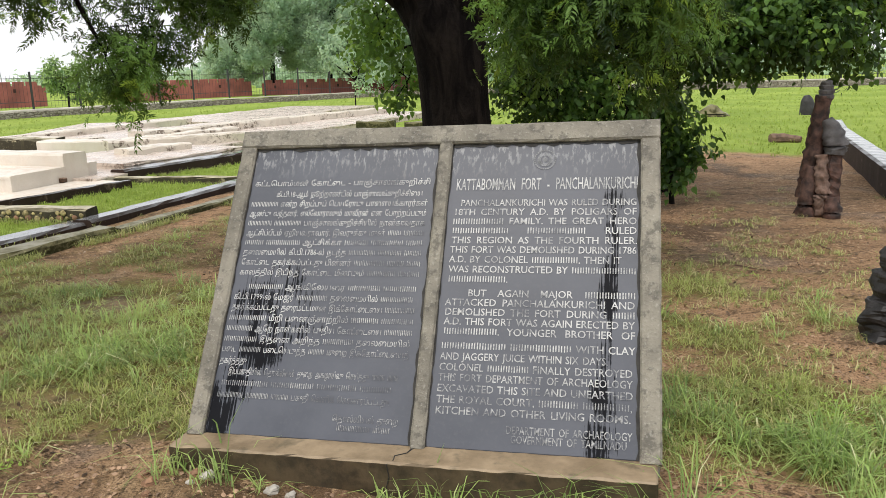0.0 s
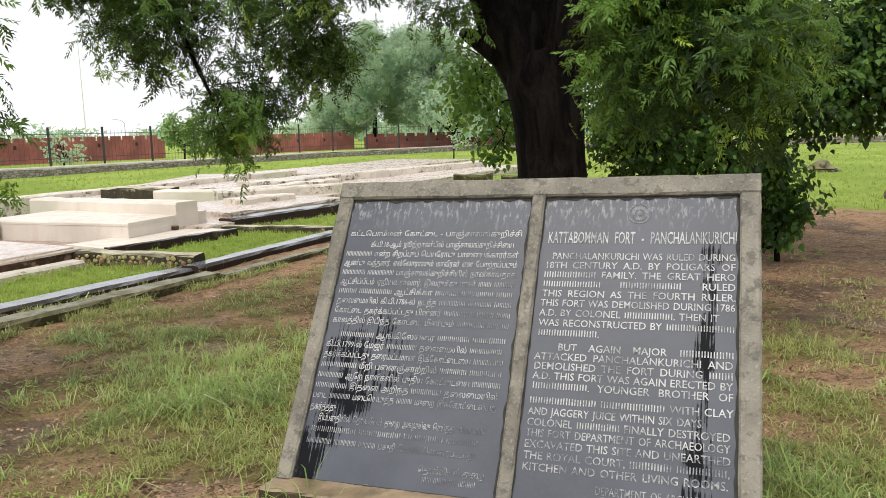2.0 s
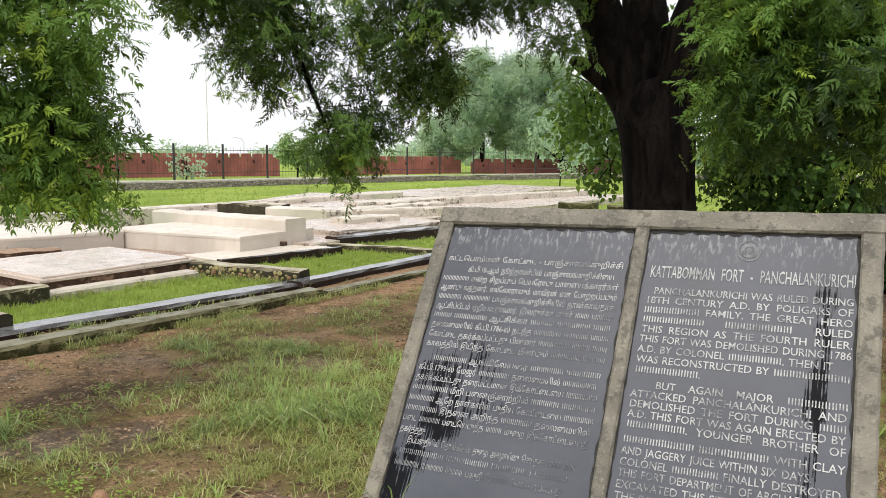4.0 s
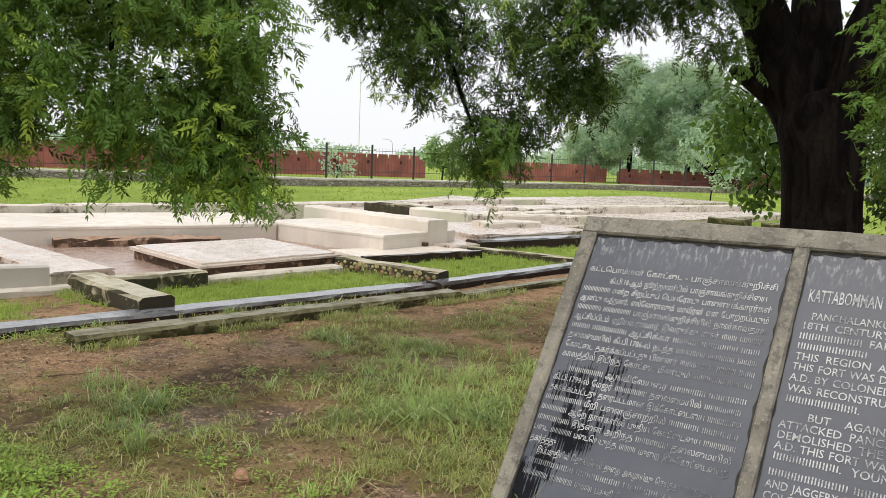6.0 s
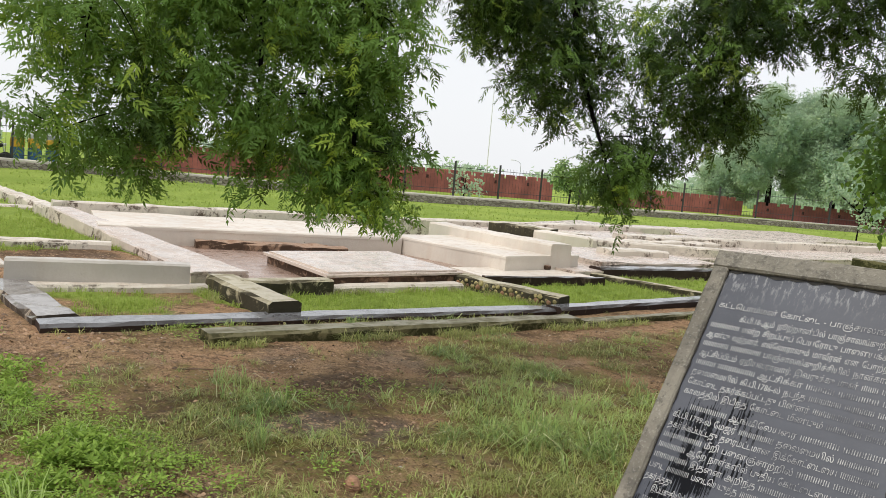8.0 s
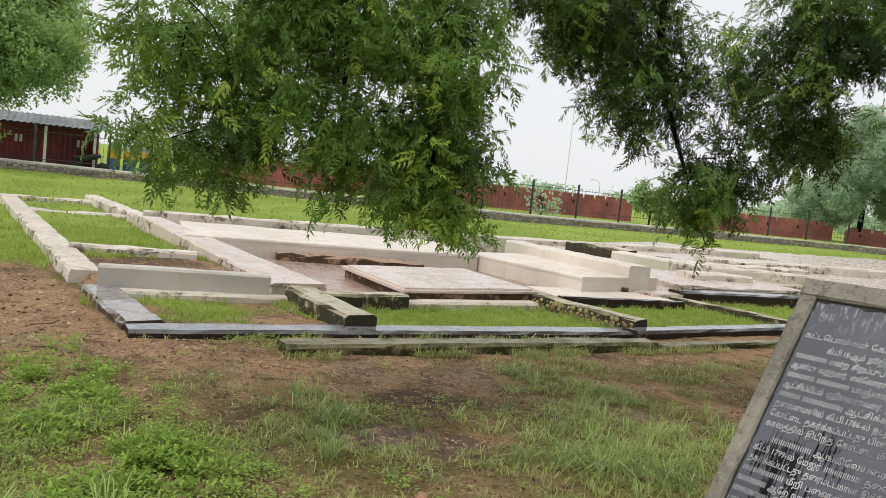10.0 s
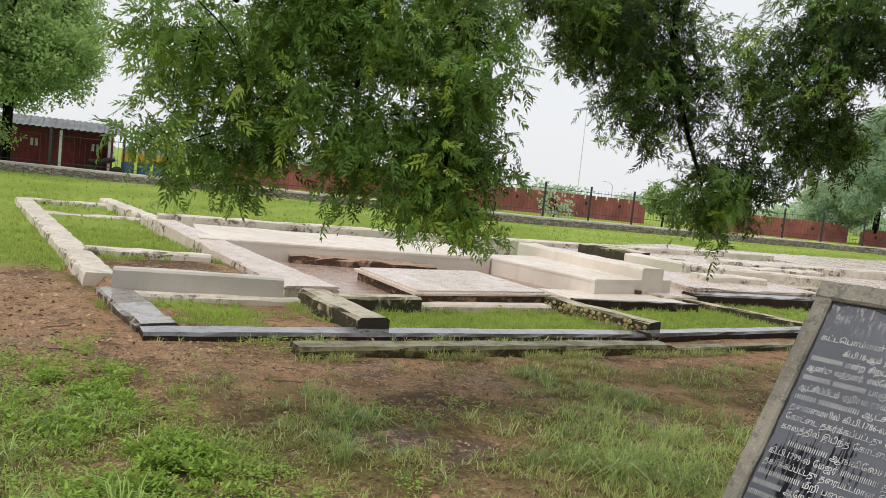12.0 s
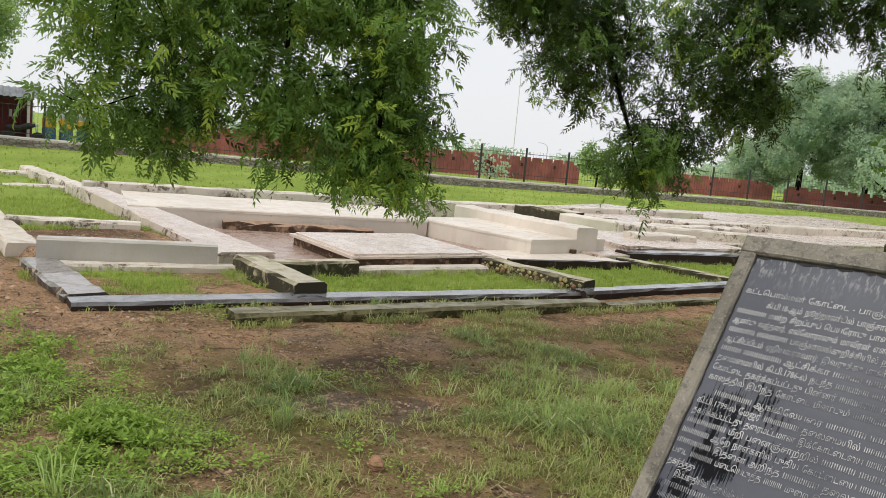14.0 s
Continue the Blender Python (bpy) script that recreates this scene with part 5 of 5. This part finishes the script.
tagged(part("earth_mound", rough_column([(4.55, 23.2, -0.1), (4.55, 23.2, 0.15), (4.6, 23.2, 0.33)], [0.6, 0.34, 0.1], 12, 0.25, 2.0), M_LOG), "small brown earth mound in grass", "mound")
tagged(part("stone", rough_column([(-2.11, -0.23, -0.02), (-2.11, -0.23, 0.03), (-2.105, -0.23, 0.058)], [0.042, 0.045, 0.02], 8, 0.25, 30.0), M_STONE), "small orange-brown stone in the grass", "stone")
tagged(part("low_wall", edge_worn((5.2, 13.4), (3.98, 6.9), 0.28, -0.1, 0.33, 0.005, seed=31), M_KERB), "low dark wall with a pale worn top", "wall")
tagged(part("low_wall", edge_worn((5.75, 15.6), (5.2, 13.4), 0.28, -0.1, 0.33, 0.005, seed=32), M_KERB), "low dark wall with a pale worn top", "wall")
for x, y, w, l in ((-4.75, 17.9, 0.5, 1.0), (-3.3, 17.2, 0.5, 1.0)):
    tagged(part("stone_block", edge_worn((x - 0.5, y - 0.1), (x + 0.5, y), 0.4, -0.1, 0.33, 0.03, seed=int(x * 9)), M_LOG), "dark brown stone block lying behind the terrace", "stone")
srng = random.Random(12)
for i in range(34):                                 # rubble stones in the face of the mossy wall
    x, h = -6.5 + i * 0.05 + srng.uniform(-0.02, 0.02), srng.uniform(0.012, 0.044)
    y, z = 5.30 - 0.065 * (x + 6.62) - 0.004, 0.045 + 0.05 * (i % 2) + srng.uniform(-0.012, 0.012)
    tagged(part("rubble_stone", rough_column([(x - h, y, z), (x - h * 0.4, y, z), (x + h * 0.4, y, z), (x + h, y, z)], [h * 0.35, h * 0.95, h * 0.9, h * 0.3], 9, 0.3, 26.0, 0.4), M_RUBBLE_BIT if i % 4 else M_STONE, smooth=True),
           "rounded yellowish stone in a mossy wall", "stone", "stones in the mossy wall")
prng = random.Random(8)
for i in range(34):                                 # broken bits along the plinth and kerb
    if i < 20:
        x, s = prng.uniform(-1.15, 0.4), prng.uniform(0.012, 0.032)
        y = -0.17 - 0.074 * x - 0.16 * prng.random() ** 1.5
    else:
        y = prng.uniform(-0.6, 6)
        x, s = kerb_x(y) + prng.uniform(0.2, 1.4), prng.uniform(0.012, 0.03)
    z = ground_z(x, y)
    tagged(part("pebble", rough_column([(x, y, z - s * 0.3), (x + s * 0.2, y, z + s * 0.4), (x, y, z + s * 0.8)], [s, s, s * 0.4], 6, 0.35, 40.0), M_STONE if i % 3 else M_COPING),
           "small broken stone on wet earth", "stone", "pebbles")

# ---- shed and things behind the boundary wall ----
M_TIN = plain("weathered_tin", (0.42, 0.44, 0.46), 0.5, 0.25, 2, 0.3)
M_WHITE = plain("white_paint", (0.72, 0.72, 0.70), 0.6, 0.12, 3)
M_MAROON = plain("maroon_wall", (0.17, 0.03, 0.032), 0.8, 0.3, 0.8)
M_YELLOW = plain("yellow_plastic", (0.62, 0.36, 0.03), 0.45, 0.15, 3)
M_BLUE = plain("blue_plastic", (0.035, 0.12, 0.26), 0.45, 0.2, 3)
M_DARK = plain("dark_rubber", (0.015, 0.015, 0.016), 0.5, 0.3, 9)
SHED = pose(-39.85, 8.85, 0, 0, 0, 73.5)             # x runs along the front, y away from the lawn
shed = thing("shed", "open maroon shed with a corrugated tin roof", "shed", m=SHED)
part("back_wall", box_bm(-6.5, 1.25, 1.4, 1.6, -0.2, 2.2), M_MAROON, shed)
part("side_wall", box_bm(1.1, 1.25, 0.25, 1.4, -0.2, 2.1), M_MAROON, shed)
for x, w, m in ((-1.05, 0.06, M_WHITE), (-1.45, 0.07, M_STEEL), (1.08, 0.06, M_WHITE), (-4.2, 0.06, M_STEEL)):
    part("post", box_bm(x - w, x + w, -0.06, 0.06, -0.2, 2.08), m, shed)
part("beam", box_bm(-6.5, 1.3, -0.08, 0.08, 2.05, 2.15), M_STEEL, shed)
bm = bmesh.new()
cols = 90
rows = [[bm.verts.new((-6.6 + 8.1 * i / cols, y, z + 0.03 * math.sin(i * 2 * math.pi / 3))) for i in range(cols + 1)] for y, z in ((-0.35, 2.12), (2.0, 2.62))]
for i in range(cols):
    bm.faces.new((rows[0][i], rows[0][i + 1], rows[1][i + 1], rows[1][i]))
bmesh.ops.solidify(bm, geom=list(bm.faces), thickness=0.02)
part("roof", bm, M_TIN, shed, "corrugated grey tin roof")
for x in (-2.35, -2.15, 0.35, 0.55):
    part("notice", box_bm(x - 0.06, x + 0.06, 1.38, 1.398, 1.2, 1.55), M_WHITE, shed)
drum = thing("drum", "blue and yellow plastic drum beside the shed", "drum", "drums by the shed", m=pose(-39.25, 10.7, 0))
part("lower", tube_bm([(0, 0, 0), (0, 0, 0.05), (0, 0, 0.8), (0, 0, 0.86)], [0.27, 0.3, 0.3, 0.28], 16), M_BLUE, drum)
part("upper", tube_bm([(0, 0, 0.865), (0, 0, 0.9), (0, 0, 1.25), (0, 0, 1.3)], [0.28, 0.3, 0.3, 0.27], 16), M_YELLOW, drum)
part("lid", tube_bm([(0, 0, 1.303), (0, 0, 1.5), (0, 0, 1.56)], [0.28, 0.28, 0.2], 16), M_TIN, drum)
copy_thing(drum, pose(-39.05, 11.4, 0))
copy_thing(drum, pose(-38.8, 12.1, 0))
bike = thing("motorbike", "dark parked motorbike in the shed", "motorbike", m=pose(-39.3, 9.6, 0, 0, 0, 70))
for x in (-0.6, 0.6):
    w = part("wheel", tube_bm([(x, -0.05, 0.3), (x, 0.05, 0.3)], [0.3, 0.3], 18), M_DARK, bike)
part("body", tube_bm(spline([(-0.7, 0, 0.75), (-0.2, 0, 0.72), (0.2, 0, 0.85), (0.5, 0, 0.9)], 8), [0.08, 0.13, 0.14, 0.13, 0.15, 0.14, 0.1, 0.06], 10), M_DARK, bike)
part("fork", tube_bm([(0.62, 0, 0.3), (0.45, 0, 1.0)], [0.04, 0.03], 6), M_TIN, bike)
part("handlebar", tube_bm([(0.4, -0.35, 1.05), (0.46, 0, 1.0), (0.4, 0.35, 1.05)], [0.018, 0.018, 0.018], 6), M_STEEL, bike)
part("headlamp", tube_bm([(0.5, 0, 0.92), (0.62, 0, 0.92)], [0.06, 0.09], 10), M_WHITE, bike)
mast = thing("mast", "thin pale radio mast in the distance", "mast", m=pose(-58.0, 66.0, 0))
part("pole", tube_bm([(0, 0, -0.2), (0, 0, 6), (0, 0, 14)], [0.06, 0.05, 0.03], 6), M_WHITE, mast)
street = thing("street_lamp", "grey street lamp beyond the fort wall", "street lamp", m=pose(-65.0, 81.0, 0))
part("pole", tube_bm([(0, 0, -0.2), (0, 0, 2.8), (0, 0, 3.2)], [0.05, 0.04, 0.035], 6), M_TIN, street)
part("arm", tube_bm(spline([(0, 0, 3.2), (-0.25, -0.25, 3.55), (-0.7, -0.7, 3.7)], 6), [0.03] * 6, 6), M_TIN, street)
part("lamp_head", box_bm(-1.0, -0.65, -0.95, -0.65, 3.64, 3.74, 0.02), M_WHITE, street)

# ---- grass, weeds and litter ----
def on_wall(x, y):
    for (ax, ay), (bx, by), w in FOOTPRINTS:
        dx, dy = bx - ax, by - ay
        l = math.hypot(dx, dy)
        s, t = ((x - ax) * dx + (y - ay) * dy) / l, (-(x - ax) * dy + (y - ay) * dx) / l
        if -0.03 < s < l + 0.03 and -0.03 < t < w + 0.03:
            return True
    if -11.4 < x < -6.2 and 2.3 + (x + 6.75) * -0.129 < y < 7.25 and x < -6.45 + 0.12 * (y - 3.0):
        return True
    return -0.99 < x < 0.9 and -0.16 - 0.07 * x < y < 0.9


grng = random.Random(21)


def sow(count, angle, reach, keep, power=1.0):
    """Places for tufts, thrown out round the camera's stand, kept where keep(x, y) allows. Returns x, y, z, cover."""
    out = []
    for _ in range(count):
        a = radians(grng.uniform(*angle))
        r = reach[0] + (reach[1] - reach[0]) * grng.random() ** power
        x, y = 0.6 + math.cos(a) * r, -2.67 + math.sin(a) * r
        g = keep(x, y)
        if g > grng.random() and not on_wall(x, y):
            out.append((x, y, ground_z(x, y), g))
    return np.array(out)


def blades(places, per, length, width, lean, seed, dry=0.12, patch=1.0):
    r = np.random.default_rng(seed)
    n = len(places) * per
    o = np.repeat(places[:, :3], per, axis=0) + np.c_[r.normal(size=(n, 2)) * 0.022 * (1 + 6 * width), np.zeros(n)]
    size = np.repeat(0.55 + 0.65 * places[:, 3] * r.random(len(places)) ** 0.6, per) * length * (0.5 + 0.8 * r.random(n))
    a = r.random(n) * 2 * np.pi
    out = np.c_[np.cos(a), np.sin(a), np.zeros(n)]
    side = np.c_[-np.sin(a), np.cos(a), np.zeros(n)] * (width * (0.6 + 0.8 * r.random(n)))[:, None]
    bend = (lean * (0.25 + r.random(n)))[:, None]
    up = np.array((0, 0, 1.0))
    p0 = o - up * 0.01
    p1 = o + (up * (0.62 - 0.1 * bend) + out * bend * 0.38) * size[:, None]
    p2 = o + (up * (0.98 - 0.48 * bend) + out * bend * 0.95) * size[:, None]
    v = np.stack([p0 - side, p0 + side, p1 + side * 0.8, p1 - side * 0.8, p2 + side * 0.12, p2 - side * 0.12], axis=1)
    k = (np.arange(n) * 6)[:, None]
    f = np.concatenate([k + np.array([[0, 1, 2, 3]]), k + np.array([[3, 2, 4, 5]])])
    hue = np.array([0.35 * fbm(p[0], p[1], 0.8, 77.0) for p in places])
    t = np.repeat(np.clip(0.42 + hue + 0.22 * r.normal(size=len(places)), 0.05, 0.85), per) + 0.08 * r.normal(size=n)
    t = np.clip(t, 0.02, 0.86)
    d = r.random(n) < dry
    t[d] = 0.9 + 0.1 * r.random(int(d.sum()))
    return v.reshape(-1, 3), f, np.repeat(t, 6)


def patchy(x, y):
    if x < kerb_x(y) - 0.05 and y > -0.4:
        return 0.0
    return smooth(grassiness(x, y) + 0.35 * fbm(x, y, 2.6, 40.0) + 0.3 * fbm(x, y, 6.0, 45.0), 0.40, 1.05)


near = sow(30000, (62, 178), (1.15, 10.0), patchy, 1.15)
v, f, t = blades(near, 10, 0.085, 0.0024, 1.7, 1, 0.16)
tagged(array_mesh("grass", v, f, M_GRASS, None, t), "patchy wet green grass with dry straws", "grass", kind="stuff")


def tufty(x, y):
    return patchy(x, y) ** 1.3 * smooth(fbm(x, y, 1.1, 60.0) + 0.7 * fbm(x, y, 3.7, 64.0), -0.15, 0.55)


curly = sow(8500, (62, 178), (1.25, 9.0), tufty, 1.05)
v, f, t = blades(curly, 14, 0.155, 0.0032, 1.9, 2, 0.10)
tagged(array_mesh("curly_grass", v, f, M_TUFT, None, t), "arching tufts of fresh green grass", "grass", kind="stuff")
tall = sow(2500, (62, 178), (1.3, 6.5), lambda x, y: patchy(x, y) * smooth(fbm(x, y, 0.9, 60.0), 0.12, 0.4))
v, f, t = blades(tall, 16, 0.23, 0.0026, 1.2, 5, 0.05)
tagged(array_mesh("tall_grass", v, f, M_TUFT, None, t), "taller tufts of fresh green grass", "grass", kind="stuff")
court = sow(15000, (95, 175), (6.0, 15.0), lambda x, y: (0.9 if grassiness(x, y) > 0.62 else 0.12) if (x < kerb_x(y) - 0.3 and y > -0.2 and x > -21 and not (-9.75 < x < -7.6 and y < 2.0)) else 0.0)
v, f, t = blades(court, 12, 0.085, 0.0032, 0.9, 3, 0.06)
tagged(array_mesh("court_grass", v, f, M_LAWN, None, t), "lush bright green grass between the foundation walls", "grass", kind="stuff")
lawn = sow(16000, (55, 182), (10.0, 55.0), lambda x, y: 1.0 if (y > 11.5 or x < -9.5) and grassiness(x, y) > 0.6 else 0.0, 1.3)
v, f, t = blades(lawn, 6, 0.09, 0.008, 0.7, 4, 0.05)
tagged(array_mesh("lawn_grass", v, f, M_LAWN, None, t), "bright green lawn round the ruins", "grass", kind="stuff")

straw = sow(9000, (40, 100), (2.6, 11.5), lambda x, y: 0.7 * smooth(fbm(x, y, 1.2, 55.0) + 0.5 * fbm(x, y, 3.5, 57.0) + 0.2 - 0.12 * max(0.0, y - 3.5), 0.0, 0.45) if x > 0.95 else 0.0)
v, f, t = blades(straw, 9, 0.075, 0.0024, 1.8, 8, 0.5)
tagged(array_mesh("dry_grass", v, f, M_GRASS, None, t), "short straw-coloured dry grass on red earth", "grass", kind="stuff")

# grass along the foot of kerbs and stub walls
edge = []
for (ax, ay), (bx, by), count, gap in (((-4.90, 0.64), (-4.05, 4.6), 260, 0.05), ((-4.03, 4.65), (-3.46, 8.4), 150, 0.05), ((-5.78, -0.31), (-4.58, 4.96), 60, 0.06),
                                       ((-7.16, 1.91), (-5.9, 1.69), 60, 0.06), ((-6.6, 3.2), (-6.25, 5.05), 90, 0.06), ((-6.36, 8.6), (-5.45, 11.6), 130, 0.06), ((-6.5, 5.28), (-4.9, 5.18), 80, 0.06)):
    l = math.hypot(bx - ax, by - ay)
    for _ in range(count):
        s, q = grng.random(), gap + 0.09 * grng.random() ** 2
        x, y = ax + (bx - ax) * s + (by - ay) / l * q, ay + (by - ay) * s - (bx - ax) / l * q
        if fbm(x, y, 1.4, 90.0) > -0.12:
            edge.append((x, y, ground_z(x, y), 0.5 + 0.5 * grng.random()))
v, f, t = blades(np.array(edge), 10, 0.11, 0.0026, 1.3, 6, 0.14)
tagged(array_mesh("edge_grass", v, f, M_GRASS, None, t), "ragged grass along the foot of old walls", "grass", kind="stuff")

# low broad-leaved weeds
def weedy(x, y):
    return smooth(fbm(x, y, 0.8, 70.0) + 0.5 * fbm(x, y, 3.0, 73.0) + (0.48 if x < -2.5 and y < -0.6 else -0.30), 0.12, 0.5)


weeds = sow(15000, (62, 178), (1.2, 8.0), lambda x, y: weedy(x, y) * (0.0 if x < kerb_x(y) else 1.0))
wr = np.random.default_rng(9)
n6 = len(weeds) * 16
o = np.repeat(weeds[:, :3], 16, axis=0) + np.c_[wr.normal(size=(n6, 2)) * 0.035, 0.01 + 0.045 * wr.random(n6)]
d = np.c_[wr.normal(size=(n6, 2)), 0.25 + 0.2 * wr.random(n6)]
v, f = scatter(HEART[0] * np.array((1, 0.75, 1)), HEART[1], o, frames_from(d, wr, np.tile((0, 0, 1.0), (n6, 1)) + wr.normal(size=(n6, 3)) * 0.3), 0.09 + 0.12 * wr.random(n6))
tagged(array_mesh("weeds", v, f, M_WEED, None, np.repeat(np.clip(0.5 + 0.2 * wr.normal(size=n6), 0, 0.88), len(HEART[0]))), "low fresh green leafy weeds", "weeds", kind="stuff")

# fallen leaves, straw and crumbs of earth
litter = sow(24000, (62, 178), (1.15, 9.0), lambda x, y: 0.75 if x > kerb_x(y) else 0.0)
n7 = len(litter)
d = np.c_[wr.normal(size=(n7, 2)), 0.25 * wr.normal(size=n7)]
v, f = scatter(np.array([(0, 0, 0), (0.5, 0.28, 0.1), (1, 0, 0.05), (0.5, -0.28, 0.12)]), np.array([(0, 1, 2, 3)]), litter[:, :3] + np.array((0, 0, 0.004)),
               frames_from(d, wr, np.tile((0, 0, 1.0), (n7, 1)) + wr.normal(size=(n7, 3)) * 0.3), 0.012 + 0.03 * wr.random(n7) ** 2)
tagged(array_mesh("leaf_litter", v, f, M_LITTER, None, np.repeat(wr.random(n7), 4)), "scattered brown leaf litter on wet earth", "leaf litter", kind="stuff")

# crumbs and clods of earth on the bare ground
octa = (np.array([(1, 0, 0), (-1, 0, 0), (0, 1, 0), (0, -1, 0), (0, 0, 0.7), (0, 0, -0.5)]), np.array([(0, 2, 4), (2, 1, 4), (1, 3, 4), (3, 0, 4)]))
clods = sow(46000, (62, 178), (1.3, 10.0), lambda x, y: 0.9 * (1 - smooth(grassiness(x, y), 0.3, 0.75)) if x > kerb_x(y) or y < -0.3 or -9.7 < x < -7.6 else 0.0)
n8 = len(clods)
d = np.c_[wr.normal(size=(n8, 2)), 0.3 * wr.normal(size=n8)]
big = np.where(np.hypot(clods[:, 0] + 7.5, clods[:, 1] + 0.8) < 2.6, 1.7, 1.0)
v, f = scatter(octa[0] * np.array((1, 0.7, 0.8)), octa[1], clods[:, :3], frames_from(d, wr, np.tile((0, 0, 1.0), (n8, 1)) + wr.normal(size=(n8, 3)) * 0.4), (0.003 + 0.017 * wr.random(n8) ** 2.5) * big)
tagged(array_mesh("earth_clods", v, f, M_CLOD), "crumbs and clods of wet brown earth", "soil", kind="stuff")

# pale gravel along the kerb
gravel = sow(5200, (95, 178), (2.0, 9.0), lambda x, y: smooth(fbm(x, y, 1.3, 50.0) + 0.25, 0.0, 0.6) if -0.9 < y < 5 and 0.05 < x - kerb_x(y) < 2.2 else 0.05 if x > kerb_x(y) else 0.0)
n9 = len(gravel)
d = np.c_[wr.normal(size=(n9, 2)), 0.2 * wr.normal(size=n9)]
v, f = scatter(octa[0] * np.array((1, 0.75, 0.6)), octa[1], gravel[:, :3], frames_from(d, wr, np.tile((0, 0, 1.0), (n9, 1)) + wr.normal(size=(n9, 3)) * 0.4), 0.004 + 0.014 * wr.random(n9) ** 3)
tagged(array_mesh("gravel", v, f, M_GRAVEL), "pale broken gravel in bare wet earth", "gravel", kind="stuff")

# single tufts at the foot of the board
for x, q, h in ((-0.98, 0.05, 0.20), (-0.90, 0.03, 0.17), (-0.80, 0.04, 0.13), (-0.70, 0.03, 0.25), (-0.58, 0.05, 0.12), (-0.10, 0.04, 0.15), (-0.02, 0.06, 0.12), (0.10, 0.03, 0.17),
                (0.16, 0.05, 0.15), (0.30, 0.04, 0.14), (0.46, 0.04, 0.20), (0.55, 0.05, 0.23), (0.63, 0.03, 0.19), (0.74, 0.05, 0.18), (0.82, 0.04, 0.22), (0.93, 0.02, 0.26), (0.99, -0.10, 0.24)):
    y = -0.15 - 0.074 * x - q
    spot = np.array([(x + grng.uniform(-0.02, 0.02), y + grng.uniform(-0.02, 0.02), ground_z(x, y), 1.0) for _ in range(2)])
    v, f, t = blades(spot, 9, h, 0.0026, 1.3, int(h * 1000 + x * 100) + 200, 0.08)
    tagged(array_mesh("grass_tuft", v, f, M_TUFT, None, t), "green grass tuft at the foot of the board", "grass", "tufts at the board")

# dry sticks on the bare earth
krng = random.Random(17)
for x, y in ((-2.9, 1.9), (-3.4, 2.7), (-2.2, 2.4), (-4.3, 0.2), (-5.6, -1.0), (-6.4, -0.8), (-1.9, 0.9), (-3.1, 0.8), (-1.35, 0.35), (1.9, 3.6), (2.6, 4.4), (-2.6, -0.9)):
    a, l = krng.uniform(0, 6.28), krng.uniform(0.08, 0.2)
    pts = []
    for k in range(5):
        b = a + krng.uniform(-0.3, 0.3)
        px, py = x + math.cos(b) * l * (k / 4 - 0.5) * 2, y + math.sin(b) * l * (k / 4 - 0.5) * 2
        pts.append((px, py, ground_z(px, py) + 0.006))
    tagged(part("stick", tube_bm(spline(pts, 9), [0.006 - 0.0004 * k for k in range(9)], 6), M_WOOD), "thin dry brown stick on bare earth", "stick", "dry sticks")

# lush patches of broader-leaved weeds on the open ground
pr = np.random.default_rng(31)
lush = []
for x, y, rx, ry, count in ((-4.55, -1.15, 0.62, 0.36, 360), (-3.85, -1.45, 0.34, 0.22, 90), (-3.0, -1.13, 0.34, 0.26, 330), (-3.35, -0.92, 0.2, 0.14, 70), (-2.75, -1.65, 0.3, 0.3, 80)):
    for q in pr.normal(size=(count, 2)) * 0.55:
        px, py = x + q[0] * rx, y + q[1] * ry
        if fbm(px, py, 3.2, 83.0) > -0.06:
            lush.append((px, py, ground_z(px, py)))
lush = np.array(lush)
n10 = len(lush) * 11
o = np.repeat(lush, 11, axis=0) + np.c_[pr.normal(size=(n10, 2)) * 0.022, 0.01 + 0.07 * pr.random(n10)]
d = np.c_[pr.normal(size=(n10, 2)), 0.35 + 0.7 * pr.random(n10)]
v, f = scatter(HEART[0] * np.array((1, 0.5, 1)), HEART[1], o, frames_from(d, pr, np.tile((0, 0, 1.0), (n10, 1)) + pr.normal(size=(n10, 3)) * 0.4), 0.18 + 0.26 * pr.random(n10))
tagged(array_mesh("leafy_weeds", v, f, M_WEED, None, np.repeat(np.clip(0.45 + 0.25 * pr.normal(size=n10), 0, 0.88), len(HEART[0]))), "lush patches of fresh green narrow-leaved weeds", "weeds", kind="stuff")
